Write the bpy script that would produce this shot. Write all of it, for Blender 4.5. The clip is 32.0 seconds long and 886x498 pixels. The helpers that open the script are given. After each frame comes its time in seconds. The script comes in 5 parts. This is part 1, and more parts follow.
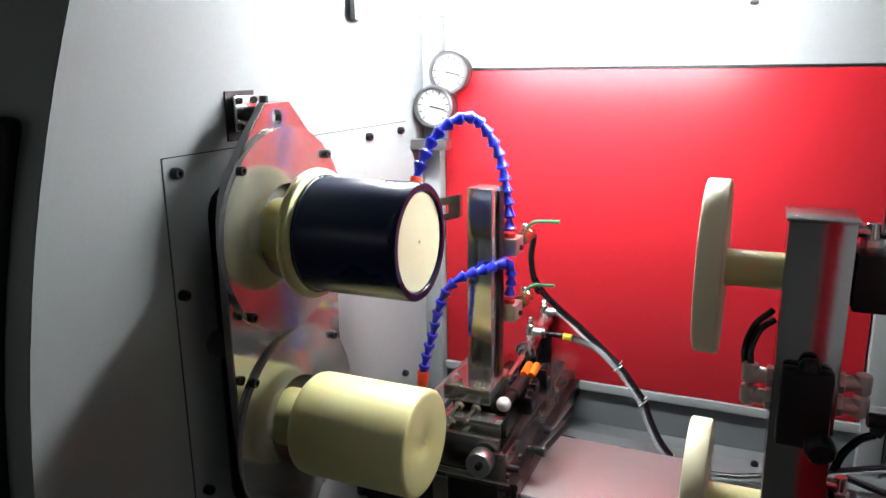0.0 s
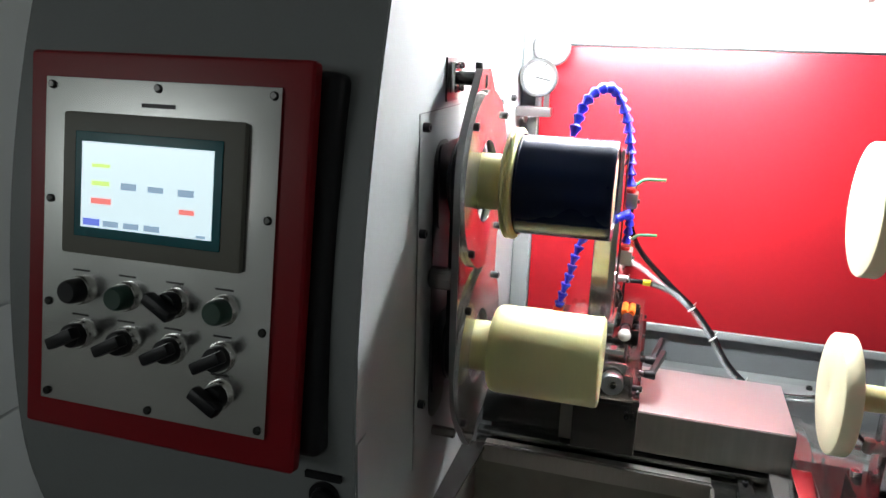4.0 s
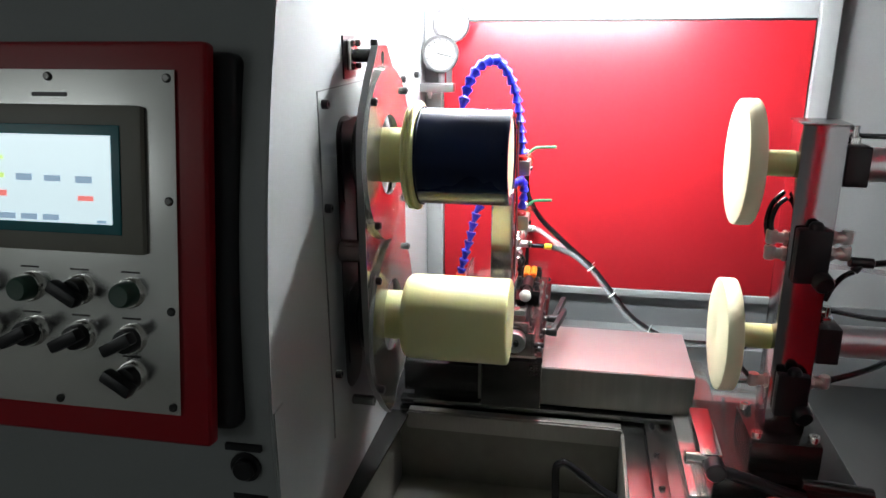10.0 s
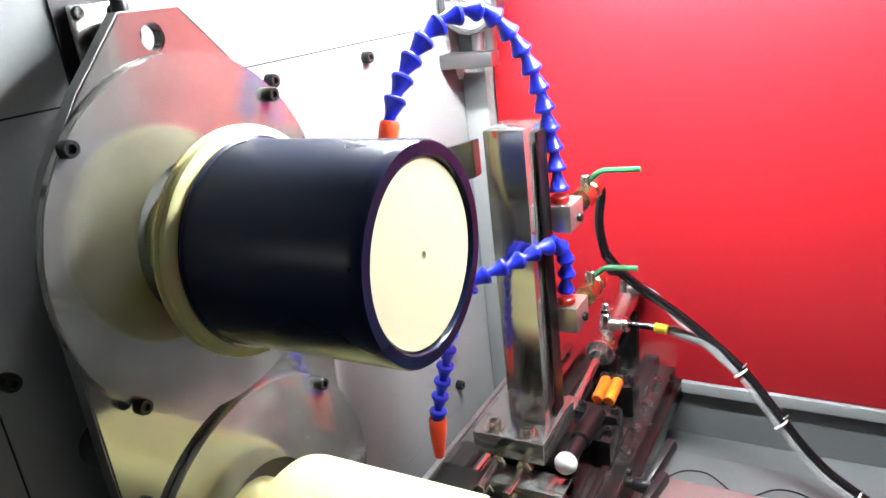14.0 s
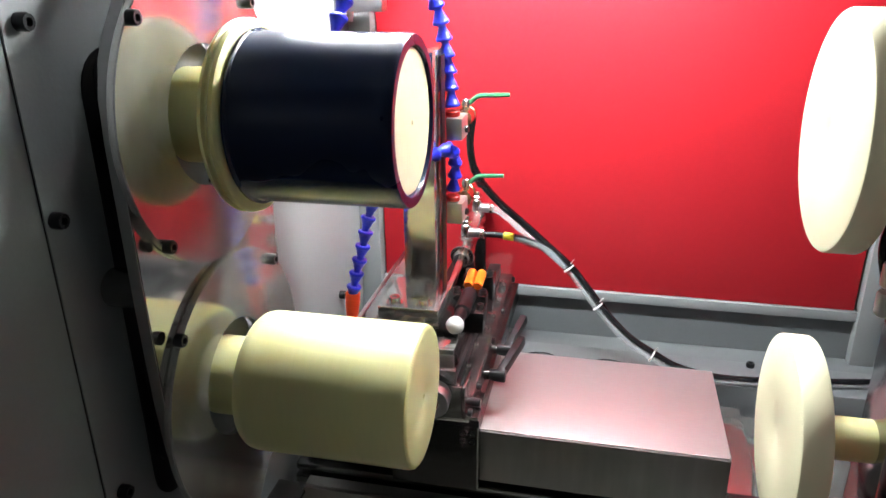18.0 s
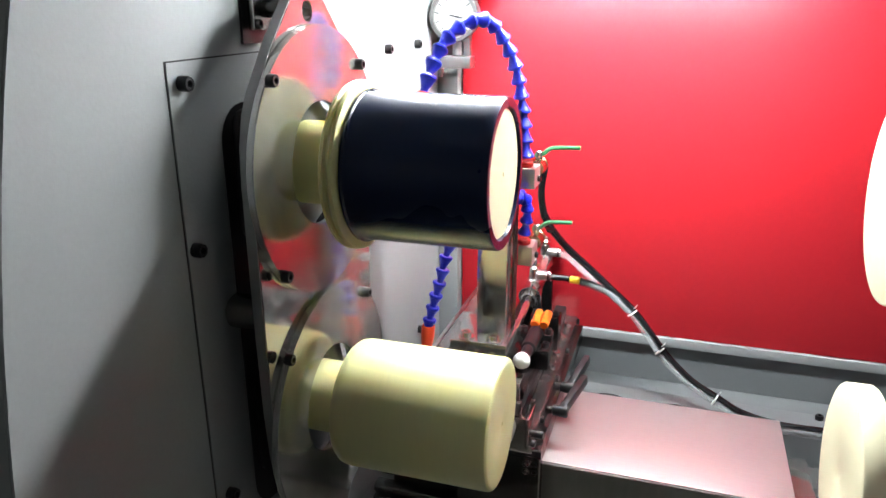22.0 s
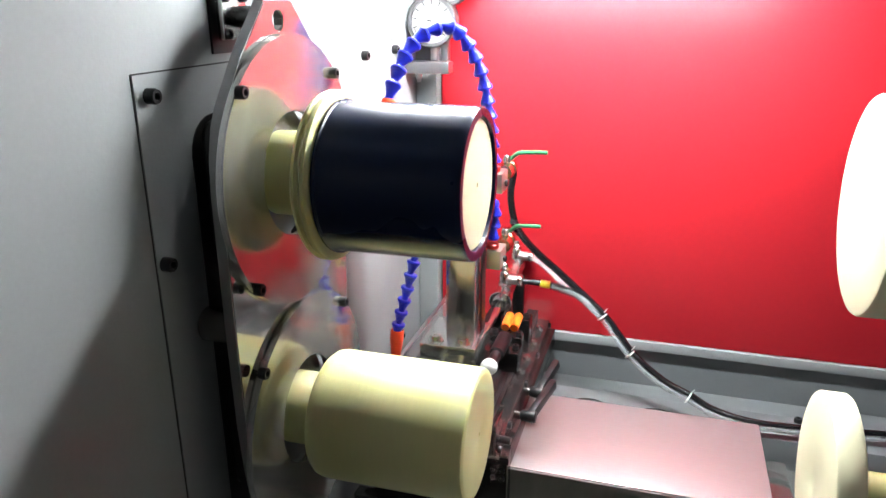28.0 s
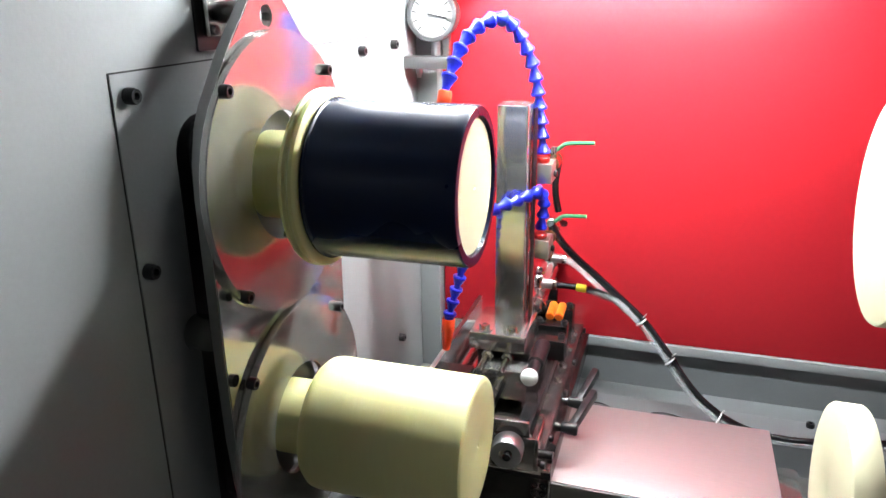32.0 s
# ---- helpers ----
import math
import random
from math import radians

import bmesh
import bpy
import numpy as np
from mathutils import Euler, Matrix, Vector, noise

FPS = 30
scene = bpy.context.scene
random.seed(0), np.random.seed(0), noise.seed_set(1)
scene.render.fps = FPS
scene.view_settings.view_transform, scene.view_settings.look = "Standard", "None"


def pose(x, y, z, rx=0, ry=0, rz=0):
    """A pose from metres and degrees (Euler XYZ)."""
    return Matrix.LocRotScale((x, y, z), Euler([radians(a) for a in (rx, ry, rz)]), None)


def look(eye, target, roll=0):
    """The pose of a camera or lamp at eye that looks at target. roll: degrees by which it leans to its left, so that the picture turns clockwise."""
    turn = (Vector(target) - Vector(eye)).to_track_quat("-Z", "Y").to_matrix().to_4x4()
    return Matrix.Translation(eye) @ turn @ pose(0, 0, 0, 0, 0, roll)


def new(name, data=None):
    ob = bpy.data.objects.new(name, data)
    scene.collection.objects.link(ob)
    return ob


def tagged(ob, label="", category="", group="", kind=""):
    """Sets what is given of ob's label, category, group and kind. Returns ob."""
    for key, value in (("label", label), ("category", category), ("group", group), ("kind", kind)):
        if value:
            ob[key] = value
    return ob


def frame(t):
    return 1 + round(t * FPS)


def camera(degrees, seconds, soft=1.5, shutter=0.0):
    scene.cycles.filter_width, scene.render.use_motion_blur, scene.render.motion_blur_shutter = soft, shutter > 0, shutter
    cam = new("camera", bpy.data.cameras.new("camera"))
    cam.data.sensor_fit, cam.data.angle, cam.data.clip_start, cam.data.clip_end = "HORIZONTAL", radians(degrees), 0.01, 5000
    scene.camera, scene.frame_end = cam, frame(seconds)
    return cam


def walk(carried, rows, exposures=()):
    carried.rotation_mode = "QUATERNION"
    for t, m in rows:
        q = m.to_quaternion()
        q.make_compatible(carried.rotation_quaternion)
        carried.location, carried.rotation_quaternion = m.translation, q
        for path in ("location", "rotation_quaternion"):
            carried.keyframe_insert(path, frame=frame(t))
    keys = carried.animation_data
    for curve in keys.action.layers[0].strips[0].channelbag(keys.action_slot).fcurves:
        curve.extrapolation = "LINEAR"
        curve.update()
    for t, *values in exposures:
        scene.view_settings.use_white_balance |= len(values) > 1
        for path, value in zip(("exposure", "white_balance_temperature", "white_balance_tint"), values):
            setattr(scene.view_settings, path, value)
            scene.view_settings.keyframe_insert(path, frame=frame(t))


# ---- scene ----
cam = camera(62.1, 32.0)

# the lens darkens its picture when it comes near the lit bay
EXPOSURES = [(0, -1.8), (1.2, -1.7), (2.2, -1.4), (2.5, -1.35), (4.5, -0.75), (6, -0.48), (8, -0.48), (8.6, -0.66), (9.2, -0.8), (10, -1.05), (11, -1.3), (13, -1.36), (15.5, -1.38), (19, -1.28), (32, -1.24)]
PATH = [
    (0, (0.6407, -0.4045, 1.6942), (-0.1371, 1.3751, 1.2166), -0.67),
    (0.5, (0.6200, -0.4026, 1.6947), (-0.1536, 1.3666, 1.1736), -0.61),
    (1, (0.5941, -0.4070, 1.6921), (-0.1247, 1.3843, 1.1678), -0.76),
    (1.5, (0.5875, -0.4256, 1.6907), (-0.1826, 1.3405, 1.1541), -2.59),
    (2, (0.5783, -0.3864, 1.6692), (-0.2771, 1.3005, 1.0191), -2.65),
    (2.5, (0.4923, -0.3880, 1.6772), (-0.3480, 1.3153, 1.0505), 0.47),
    (4.5, (0.3590, -0.7891, 1.6919), (0.0501, 1.1128, 1.1559), 0.55),
    (5, (0.3400, -0.9209, 1.6905), (0.2480, 0.9966, 1.1295), -0.33),
    (5.5, (0.4110, -1.0457, 1.7022), (0.2970, 0.8777, 1.1656), -0.43),
    (6, (0.4750, -1.1579, 1.7027), (0.2900, 0.7576, 1.1584), -2.07),
    (6.5, (0.4790, -1.2353, 1.7130), (0.3890, 0.7157, 1.2825), 0.39),
    (7, (0.4620, -1.3022, 1.7124), (0.3650, 0.6461, 1.2712), -0.05),
    (7.5, (0.4610, -1.2982, 1.7057), (0.3910, 0.6448, 1.2369), -0.02),
    (8, (0.5060, -1.1988, 1.7072), (0.3570, 0.7419, 1.2469), 1.41),
    (8.5, (0.5300, -1.0932, 1.7087), (0.2040, 0.8187, 1.2206), -0.21),
    (9, (0.4840, -0.9289, 1.6978), (0.2270, 0.9941, 1.2120), 0.91),
    (9.5, (0.4210, -0.8009, 1.6877), (0.1669, 1.1079, 1.1473), -0.39),
    (10, (0.4120, -0.6799, 1.6847), (0.0560, 1.2001, 1.1025), -0.28),
    (10.5, (0.4610, -0.5475, 1.6879), (0.0184, 1.3123, 1.1002), 0.37),
    (11, (0.4782, -0.4574, 1.6792), (-0.0417, 1.3636, 1.0361), 0.84),
    (11.5, (0.4777, -0.3799, 1.6763), (-0.0078, 1.4576, 1.0533), 1.35),
    (12, (0.4201, -0.2913, 1.6847), (-0.0308, 1.5625, 1.0845), 0.90),
    (12.5, (0.3993, -0.2093, 1.6852), (-0.0797, 1.6250, 1.0481), -0.27),
    (13, (0.4545, -0.1159, 1.6774), (-0.1487, 1.6719, 1.0142), -1.57),
    (13.5, (0.5012, -0.0689, 1.6598), (-0.3458, 1.6084, 0.9749), -5.22),
    (14, (0.5212, -0.0499, 1.6541), (-0.4430, 1.5688, 0.9831), -6.95),
    (14.5, (0.5254, -0.0398, 1.6521), (-0.4453, 1.5587, 0.9433), -6.55),
    (15, (0.5189, -0.0354, 1.6364), (-0.4092, 1.5638, 0.8740), -6.08),
    (15.5, (0.5199, -0.0322, 1.6232), (-0.4143, 1.5098, 0.7576), -5.60),
    (17.5, (0.4702, -0.2059, 1.6290), (0.0024, 1.5813, 0.8627), 0.74),
    (18, (0.4587, -0.2420, 1.6311), (0.0472, 1.5690, 0.8888), -0.70),
    (18.5, (0.4535, -0.2721, 1.6437), (0.0062, 1.5508, 0.9531), -0.32),
    (19, (0.4544, -0.2874, 1.6414), (-0.0483, 1.5246, 0.9604), -0.20),
    (19.5, (0.4552, -0.2970, 1.6469), (-0.0717, 1.5099, 0.9707), 0.90),
    (20, (0.4592, -0.2955, 1.6431), (-0.0812, 1.5117, 0.9782), 0.38),
    (20.5, (0.4577, -0.3071, 1.6498), (-0.1251, 1.4924, 1.0000), 0.53),
    (21, (0.4560, -0.3077, 1.6485), (-0.1455, 1.4869, 1.0021), 0.14),
    (21.5, (0.4499, -0.3074, 1.6548), (-0.1347, 1.4950, 1.0148), 0.80),
    (22, (0.4557, -0.3021, 1.6508), (-0.1327, 1.5010, 1.0161), -0.26),
    (22.5, (0.4579, -0.3080, 1.6577), (-0.1217, 1.5038, 1.0400), 0.11),
    (23, (0.4610, -0.3037, 1.6549), (-0.1106, 1.5111, 1.0385), -0.00),
    (23.5, (0.4583, -0.3057, 1.6601), (-0.1101, 1.5092, 1.0412), 0.61),
    (24, (0.4569, -0.2982, 1.6525), (-0.1166, 1.5087, 1.0152), 0.11),
    (24.5, (0.4548, -0.2960, 1.6548), (-0.1235, 1.5097, 1.0184), 0.07),
    (25, (0.4565, -0.2960, 1.6535), (-0.1214, 1.5134, 1.0274), -0.30),
    (25.5, (0.4568, -0.3018, 1.6584), (-0.1159, 1.5081, 1.0287), 0.45),
    (27.5, (0.4563, -0.2921, 1.6592), (-0.0915, 1.5246, 1.0270), 0.06),
    (28, (0.4631, -0.2921, 1.6588), (-0.0909, 1.5207, 1.0211), -0.32),
    (28.5, (0.4687, -0.2825, 1.6549), (-0.0681, 1.5243, 0.9861), -0.46),
    (29, (0.4725, -0.2649, 1.6552), (-0.0881, 1.5352, 0.9877), -0.75),
    (29.5, (0.4743, -0.2618, 1.6595), (-0.1146, 1.5279, 0.9885), -0.69),
    (30, (0.4689, -0.2595, 1.6591), (-0.1010, 1.5414, 1.0019), -0.69),
    (30.5, (0.4651, -0.2660, 1.6614), (-0.1139, 1.5348, 1.0121), -0.56),
    (31, (0.4622, -0.2694, 1.6615), (-0.1130, 1.5360, 1.0211), -0.49),
    (31.5, (0.4627, -0.2676, 1.6618), (-0.1021, 1.5390, 1.0159), -0.45),
    (32, (0.4644, -0.2633, 1.6590), (-0.1098, 1.5373, 1.0047), -0.66),
]
walk(cam, [(t, look(eye, target, lean)) for t, eye, target, lean in PATH], EXPOSURES)

# ---- light ----
world = bpy.data.worlds.new("workshop_daylight")
scene.world = world
world.use_nodes = True
wn = world.node_tree
sky = wn.nodes.new("ShaderNodeTexSky")
sky.sky_type = "NISHITA"
sky.sun_disc = False
sky.sun_elevation, sky.sun_rotation = radians(64), radians(0)
wn.links.new(sky.outputs[0], wn.nodes["Background"].inputs[0])
wn.nodes["Background"].inputs[1].default_value = 0.15


def area_lamp(name, m, sx, sy, watts, colour):
    data = bpy.data.lights.new(name, "AREA")
    data.shape, data.size, data.size_y, data.energy, data.color = "RECTANGLE", sx, sy, watts, colour
    ob = new(name, data)
    ob.matrix_world = m
    return ob


sun_data = bpy.data.lights.new("sun", "SUN")
sun_data.energy, sun_data.angle, sun_data.color = 5.0, radians(0.6), (1.0, 0.97, 0.92)
new("sun", sun_data).matrix_world = pose(3, 9, 8, -26, 0, 0)

# daylight in the gate; an added lamp at an unseen window lights the front
area_lamp("gate_daylight", pose(3.2, 3.2, 1.7, -90, 0, 0), 2.8, 3.0, 50.0, (0.93, 0.97, 1.0))
area_lamp("added_window_lamp", pose(-4.0, -4.9, 2.75, 90, 0, 0), 3.4, 1.0, 62.0, (0.95, 1.0, 1.0))

# ---- materials ----


def material(name, base, rough=0.5, metal=0.0, grain=0.0, scale=60.0, wear=0.0, wear_scale=5.0, bump=0.0,
             stretch=(1, 1, 1), wear_colour=None, coat=0.0, emit=0.0, alpha=1.0, glass=0.0, sss=0.0, random_tone=0.0, spec=0.5):
    """A surface with fine grain, larger uneven wear and a fine relief, in object space."""
    m = bpy.data.materials.new(name)
    m.use_nodes = True
    nt = m.node_tree
    b = nt.nodes["Principled BSDF"]

    def put(key, v):
        b.inputs[key].default_value = v
    base4 = (*base, 1.0)
    put("Base Color", base4)
    put("Roughness", rough)
    put("Metallic", metal)
    put("Coat Weight", coat)
    put("Coat Roughness", 0.12)
    put("Specular IOR Level", spec)
    put("Alpha", alpha)
    put("Transmission Weight", glass)
    if sss:
        put("Subsurface Weight", sss)
        put("Subsurface Radius", (0.02, 0.014, 0.006))
        put("Subsurface Scale", 0.4)
    if emit:
        put("Emission Color", base4)
        put("Emission Strength", emit)
    tex = nt.nodes.new("ShaderNodeTexCoord")
    mp = nt.nodes.new("ShaderNodeMapping")
    mp.inputs["Scale"].default_value = stretch
    nt.links.new(tex.outputs["Object"], mp.inputs[0])
    fine = nt.nodes.new("ShaderNodeTexNoise")
    fine.inputs["Scale"].default_value, fine.inputs["Detail"].default_value = scale, 5.0
    nt.links.new(mp.outputs[0], fine.inputs[0])
    large = nt.nodes.new("ShaderNodeTexNoise")
    large.inputs["Scale"].default_value, large.inputs["Detail"].default_value = wear_scale, 3.0
    nt.links.new(tex.outputs["Object"], large.inputs[0])
    colour = None
    if grain or wear:
        dark = tuple(c * (1 - grain) for c in base)
        light = tuple(min(1.0, c * (1 + grain)) for c in base)
        ramp = nt.nodes.new("ShaderNodeMix")
        ramp.data_type = "RGBA"
        ramp.inputs[6].default_value, ramp.inputs[7].default_value = (*dark, 1), (*light, 1)
        nt.links.new(fine.outputs[0], ramp.inputs[0])
        colour = ramp.outputs[2]
        if wear:
            soft = nt.nodes.new("ShaderNodeMapRange")
            soft.interpolation_type = "SMOOTHSTEP"
            soft.inputs[1].default_value, soft.inputs[2].default_value = 0.22, 0.82
            soft.inputs[4].default_value = wear
            nt.links.new(large.outputs[0], soft.inputs[0])
            mix = nt.nodes.new("ShaderNodeMix")
            mix.data_type = "RGBA"
            wc = wear_colour or tuple(c * 0.5 for c in base)
            mix.inputs[7].default_value = (*wc, 1)
            nt.links.new(soft.outputs[0], mix.inputs[0])
            nt.links.new(colour, mix.inputs[6])
            colour = mix.outputs[2]
            rr = nt.nodes.new("ShaderNodeMapRange")
            rr.interpolation_type = "SMOOTHSTEP"
            rr.inputs[1].default_value, rr.inputs[2].default_value = 0.15, 0.85
            rr.inputs[3].default_value, rr.inputs[4].default_value = rough * 0.92, min(1.0, rough * 1.1)
            nt.links.new(large.outputs[0], rr.inputs[0])
            nt.links.new(rr.outputs[0], b.inputs["Roughness"])
    if random_tone:
        info = nt.nodes.new("ShaderNodeObjectInfo")
        hsv = nt.nodes.new("ShaderNodeHueSaturation")
        mr = nt.nodes.new("ShaderNodeMapRange")
        mr.inputs[3].default_value, mr.inputs[4].default_value = 1 - random_tone, 1 + random_tone
        nt.links.new(info.outputs["Random"], mr.inputs[0])
        nt.links.new(mr.outputs[0], hsv.inputs["Value"])
        hsv.inputs["Color"].default_value = base4
        if colour is not None:
            nt.links.new(colour, hsv.inputs["Color"])
        colour = hsv.outputs[0]
    if colour is not None:
        nt.links.new(colour, b.inputs["Base Color"])
    if bump:
        bp = nt.nodes.new("ShaderNodeBump")
        bp.inputs["Strength"].default_value, bp.inputs["Distance"].default_value = bump, 0.002
        nt.links.new(fine.outputs[0], bp.inputs["Height"])
        nt.links.new(bp.outputs[0], b.inputs["Normal"])
    return m


GREY = material("grey_machine_paint", (0.185, 0.194, 0.194), 0.46, grain=0.05, scale=300, wear=0.16, wear_scale=3, bump=0.06, spec=0.3)
INNER = material("light_grey_inner_paint", (0.225, 0.236, 0.240), 0.78, grain=0.04, scale=300, wear=0.15, wear_scale=4, bump=0.08, spec=0.05)
# the inner paint darkened: puts the end wall's dimness and weak bounce into colour
SIDEGREY = material("darkened_end_wall_paint", (0.125, 0.134, 0.138), 0.6, grain=0.05, scale=300, wear=0.2, wear_scale=5, bump=0.06, spec=0.25)
# inner paint darkened so that roof, ledge and step bounce less light
LEDGEGREY = material("darkened_inner_paint", (0.118, 0.128, 0.131), 0.5, grain=0.05, scale=300, wear=0.2, wear_scale=5, bump=0.05)
RED = material("dark_red_gloss_paint", (0.20, 0.003, 0.008), 0.30, grain=0.06, scale=250, wear=0.12, wear_scale=4, wear_colour=(0.16, 0.003, 0.007), bump=0.04, coat=0.12, spec=0.22)
BACKRED = material("bright_red_gloss_panel", (0.335, 0.012, 0.019), 0.36, grain=0.03, scale=150, wear=0.10, wear_scale=1.6, wear_colour=(0.30, 0.010, 0.016), spec=0.2)
NYLON = material("cream_nylon", (0.57, 0.545, 0.27), 0.42, grain=0.04, scale=40, wear=0.14, wear_scale=9, wear_colour=(0.45, 0.425, 0.18), bump=0.05, stretch=(6, 1, 1), sss=0.3)
PALENYLON = material("pale_nylon", (0.66, 0.645, 0.44), 0.42, grain=0.03, scale=40, wear=0.14, wear_scale=14, wear_colour=(0.58, 0.56, 0.34), bump=0.04)
BLACKRING = material("blue_black_plastic", (0.0014, 0.0056, 0.024), 0.27, grain=0.15, scale=90, wear=0.15, wear_scale=8, wear_colour=(0.004, 0.007, 0.015), stretch=(20, 1, 1), bump=0.03, spec=0.22)
MIRROR = material("polished_stainless", (0.55, 0.54, 0.52), 0.10, 0.88, grain=0.05, scale=40, wear=0.55, wear_scale=14, wear_colour=(0.34, 0.33, 0.31))
SMEARED = material("smeared_stainless", (0.64, 0.635, 0.61), 0.16, 0.86, grain=0.45, scale=24, wear=0.7, wear_scale=17, wear_colour=(0.42, 0.415, 0.39), bump=0.02)
STEEL = material("brushed_stainless", (0.33, 0.33, 0.32), 0.21, 1.0, grain=0.10, scale=70, wear=0.40, wear_scale=7, wear_colour=(0.18, 0.175, 0.165), stretch=(1, 14, 14), bump=0.05)
COLUMN = material("hazy_polished_steel", (0.58, 0.575, 0.56), 0.12, 0.86, grain=0.14, scale=60, wear=0.5, wear_scale=22, wear_colour=(0.30, 0.295, 0.28), bump=0.03)
DECKSTEEL = material("oiled_bright_steel", (0.17, 0.168, 0.165), 0.16, 0.9, grain=0.15, scale=60, wear=0.5, wear_scale=16, wear_colour=(0.10, 0.095, 0.09), bump=0.05)
BLACKOX = material("black_oxide_steel", (0.007, 0.0069, 0.007), 0.16, 0.10, grain=0.25, scale=60, wear=0.3, wear_scale=18, wear_colour=(0.03, 0.028, 0.027), bump=0.06, spec=0.35)
DARKSTEEL = material("oily_dark_steel", (0.050, 0.049, 0.047), 0.25, 0.8, grain=0.2, scale=50, wear=0.4, wear_scale=10, bump=0.1)
FACE = material("satin_steel_face", (0.70, 0.70, 0.68), 0.22, 1.0, grain=0.08, scale=60, wear=0.3, wear_scale=9, wear_colour=(0.52, 0.51, 0.49), stretch=(1, 10, 10))
CHROME = material("nickel_plated", (0.78, 0.77, 0.74), 0.17, 1.0, grain=0.05, scale=80, wear=0.2, wear_scale=30)
ALU = material("anodised_aluminium", (0.50, 0.50, 0.51), 0.30, 1.0, grain=0.06, scale=120, wear=0.15, wear_scale=12, stretch=(1, 10, 10))
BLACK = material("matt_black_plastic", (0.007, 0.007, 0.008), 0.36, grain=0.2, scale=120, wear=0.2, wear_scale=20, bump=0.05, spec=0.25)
RUBBER = material("black_hose_rubber", (0.006, 0.006, 0.007), 0.22, grain=0.2, scale=90, wear=0.2, wear_scale=30, spec=0.35)
BLUE = material("blue_joint_plastic", (0.012, 0.022, 0.48), 0.28, grain=0.06, scale=100, wear=0.15, wear_scale=60, random_tone=0.08)
SEATRED = material("dark_red_seat", (0.42, 0.012, 0.008), 0.3, grain=0.05, wear=0.1)
ORANGE = material("orange_plastic", (0.85, 0.15, 0.012), 0.35, grain=0.05, scale=90, wear=0.1, wear_scale=40)
REDTIP = material("orange_red_plastic", (0.80, 0.06, 0.015), 0.35, grain=0.05, scale=90, wear=0.1, wear_scale=40)
GREEN = material("green_lever_vinyl", (0.03, 0.16, 0.065), 0.35, grain=0.06, scale=90, wear=0.1, wear_scale=50)
BRASS = material("worn_brass", (0.62, 0.47, 0.26), 0.25, 1.0, grain=0.08, scale=90, wear=0.3, wear_scale=60)
WHITE = material("white_plastic", (0.66, 0.66, 0.64), 0.35, grain=0.02, scale=90, wear=0.05, wear_scale=20)
SLEEVE = material("translucent_sleeve", (0.46, 0.48, 0.49), 0.10, grain=0.03, scale=60, alpha=0.30, wear=0.1, wear_scale=30)
YELLOW = material("yellow_tag", (0.80, 0.62, 0.03), 0.4, grain=0.05, wear=0.1)
ACRYLIC = material("clear_acrylic", (0.25, 0.16, 0.16), 0.03, alpha=0.045, spec=0.5)
GLASS = material("door_pane", (0.95, 0.98, 0.98), 0.02, alpha=0.16)
TUBE = material("lit_tube", (0.95, 0.98, 1.0), emit=1200.0)
JAMB = material("lit_jamb_strip", (1.0, 1.0, 1.0), emit=60.0)
SCREEN = material("lit_screen", (0.76, 0.94, 1.0), 0.2, emit=1.5)
BEIGE = material("taupe_bezel_plastic", (0.13, 0.125, 0.10), 0.45, grain=0.04, scale=200, wear=0.08, wear_scale=12, bump=0.04)
TEAL = material("dark_teal_bezel", (0.016, 0.13, 0.15), 0.25, grain=0.1, wear=0.1)
# the pink in this base stands in for the red panel's reflection
BEDCOVER = material("pink_tinted_steel_cover", (0.50, 0.46, 0.455), 0.36, 0.75, grain=0.06, scale=70, stretch=(1, 8, 8))
SUMPSTEEL = material("oily_sump_steel", (0.17, 0.165, 0.145), 0.42, 0.6, grain=0.15, scale=40, wear=0.4, wear_scale=9, wear_colour=(0.09, 0.085, 0.07), bump=0.08)
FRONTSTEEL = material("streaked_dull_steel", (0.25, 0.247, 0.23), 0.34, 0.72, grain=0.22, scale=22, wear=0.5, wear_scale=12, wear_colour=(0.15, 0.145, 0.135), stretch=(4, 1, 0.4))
TAILSTEEL = material("satin_column_steel", (0.31, 0.30, 0.305), 0.14, 1.0, grain=0.08, scale=60, wear=0.4, wear_scale=8, wear_colour=(0.27, 0.26, 0.27), stretch=(1, 1, 0.1))
BEZEL = material("satin_gauge_bezel", (0.11, 0.11, 0.112), 0.34, 0.7, grain=0.05, scale=80, wear=0.2, wear_scale=30)
RIM = material("satin_ground_edge", (0.24, 0.24, 0.24), 0.50, 0.8, grain=0.1, scale=90, wear=0.3, wear_scale=14, wear_colour=(0.16, 0.16, 0.155))
NICKEL = material("dull_nickel", (0.46, 0.44, 0.41), 0.30, 0.75, grain=0.06, scale=90, wear=0.2, wear_scale=40)
LIPSTEEL = material("worn_folded_steel", (0.30, 0.29, 0.27), 0.38, 0.9, grain=0.12, scale=60, wear=0.4, wear_scale=8, wear_colour=(0.22, 0.21, 0.19), stretch=(8, 1, 1))
TINTED = material("clear_side_sheet", (0.5, 0.5, 0.5), 0.08, alpha=0.28)
CONCRETE = material("workshop_concrete", (0.25, 0.245, 0.23), 0.75, grain=0.15, scale=25, wear=0.35, wear_scale=1.2, bump=0.2)
PLASTER = material("pale_plaster", (0.74, 0.76, 0.74), 0.85, grain=0.04, scale=60, wear=0.12, wear_scale=1.0, bump=0.1)
CREAMPAINT = material("white_cabinet_paint", (0.78, 0.80, 0.77), 0.4, grain=0.03, scale=200, wear=0.12, wear_scale=2)
GREENPAPER = material("pale_green_poster", (0.40, 0.50, 0.42), 0.6, grain=0.04, wear=0.05)
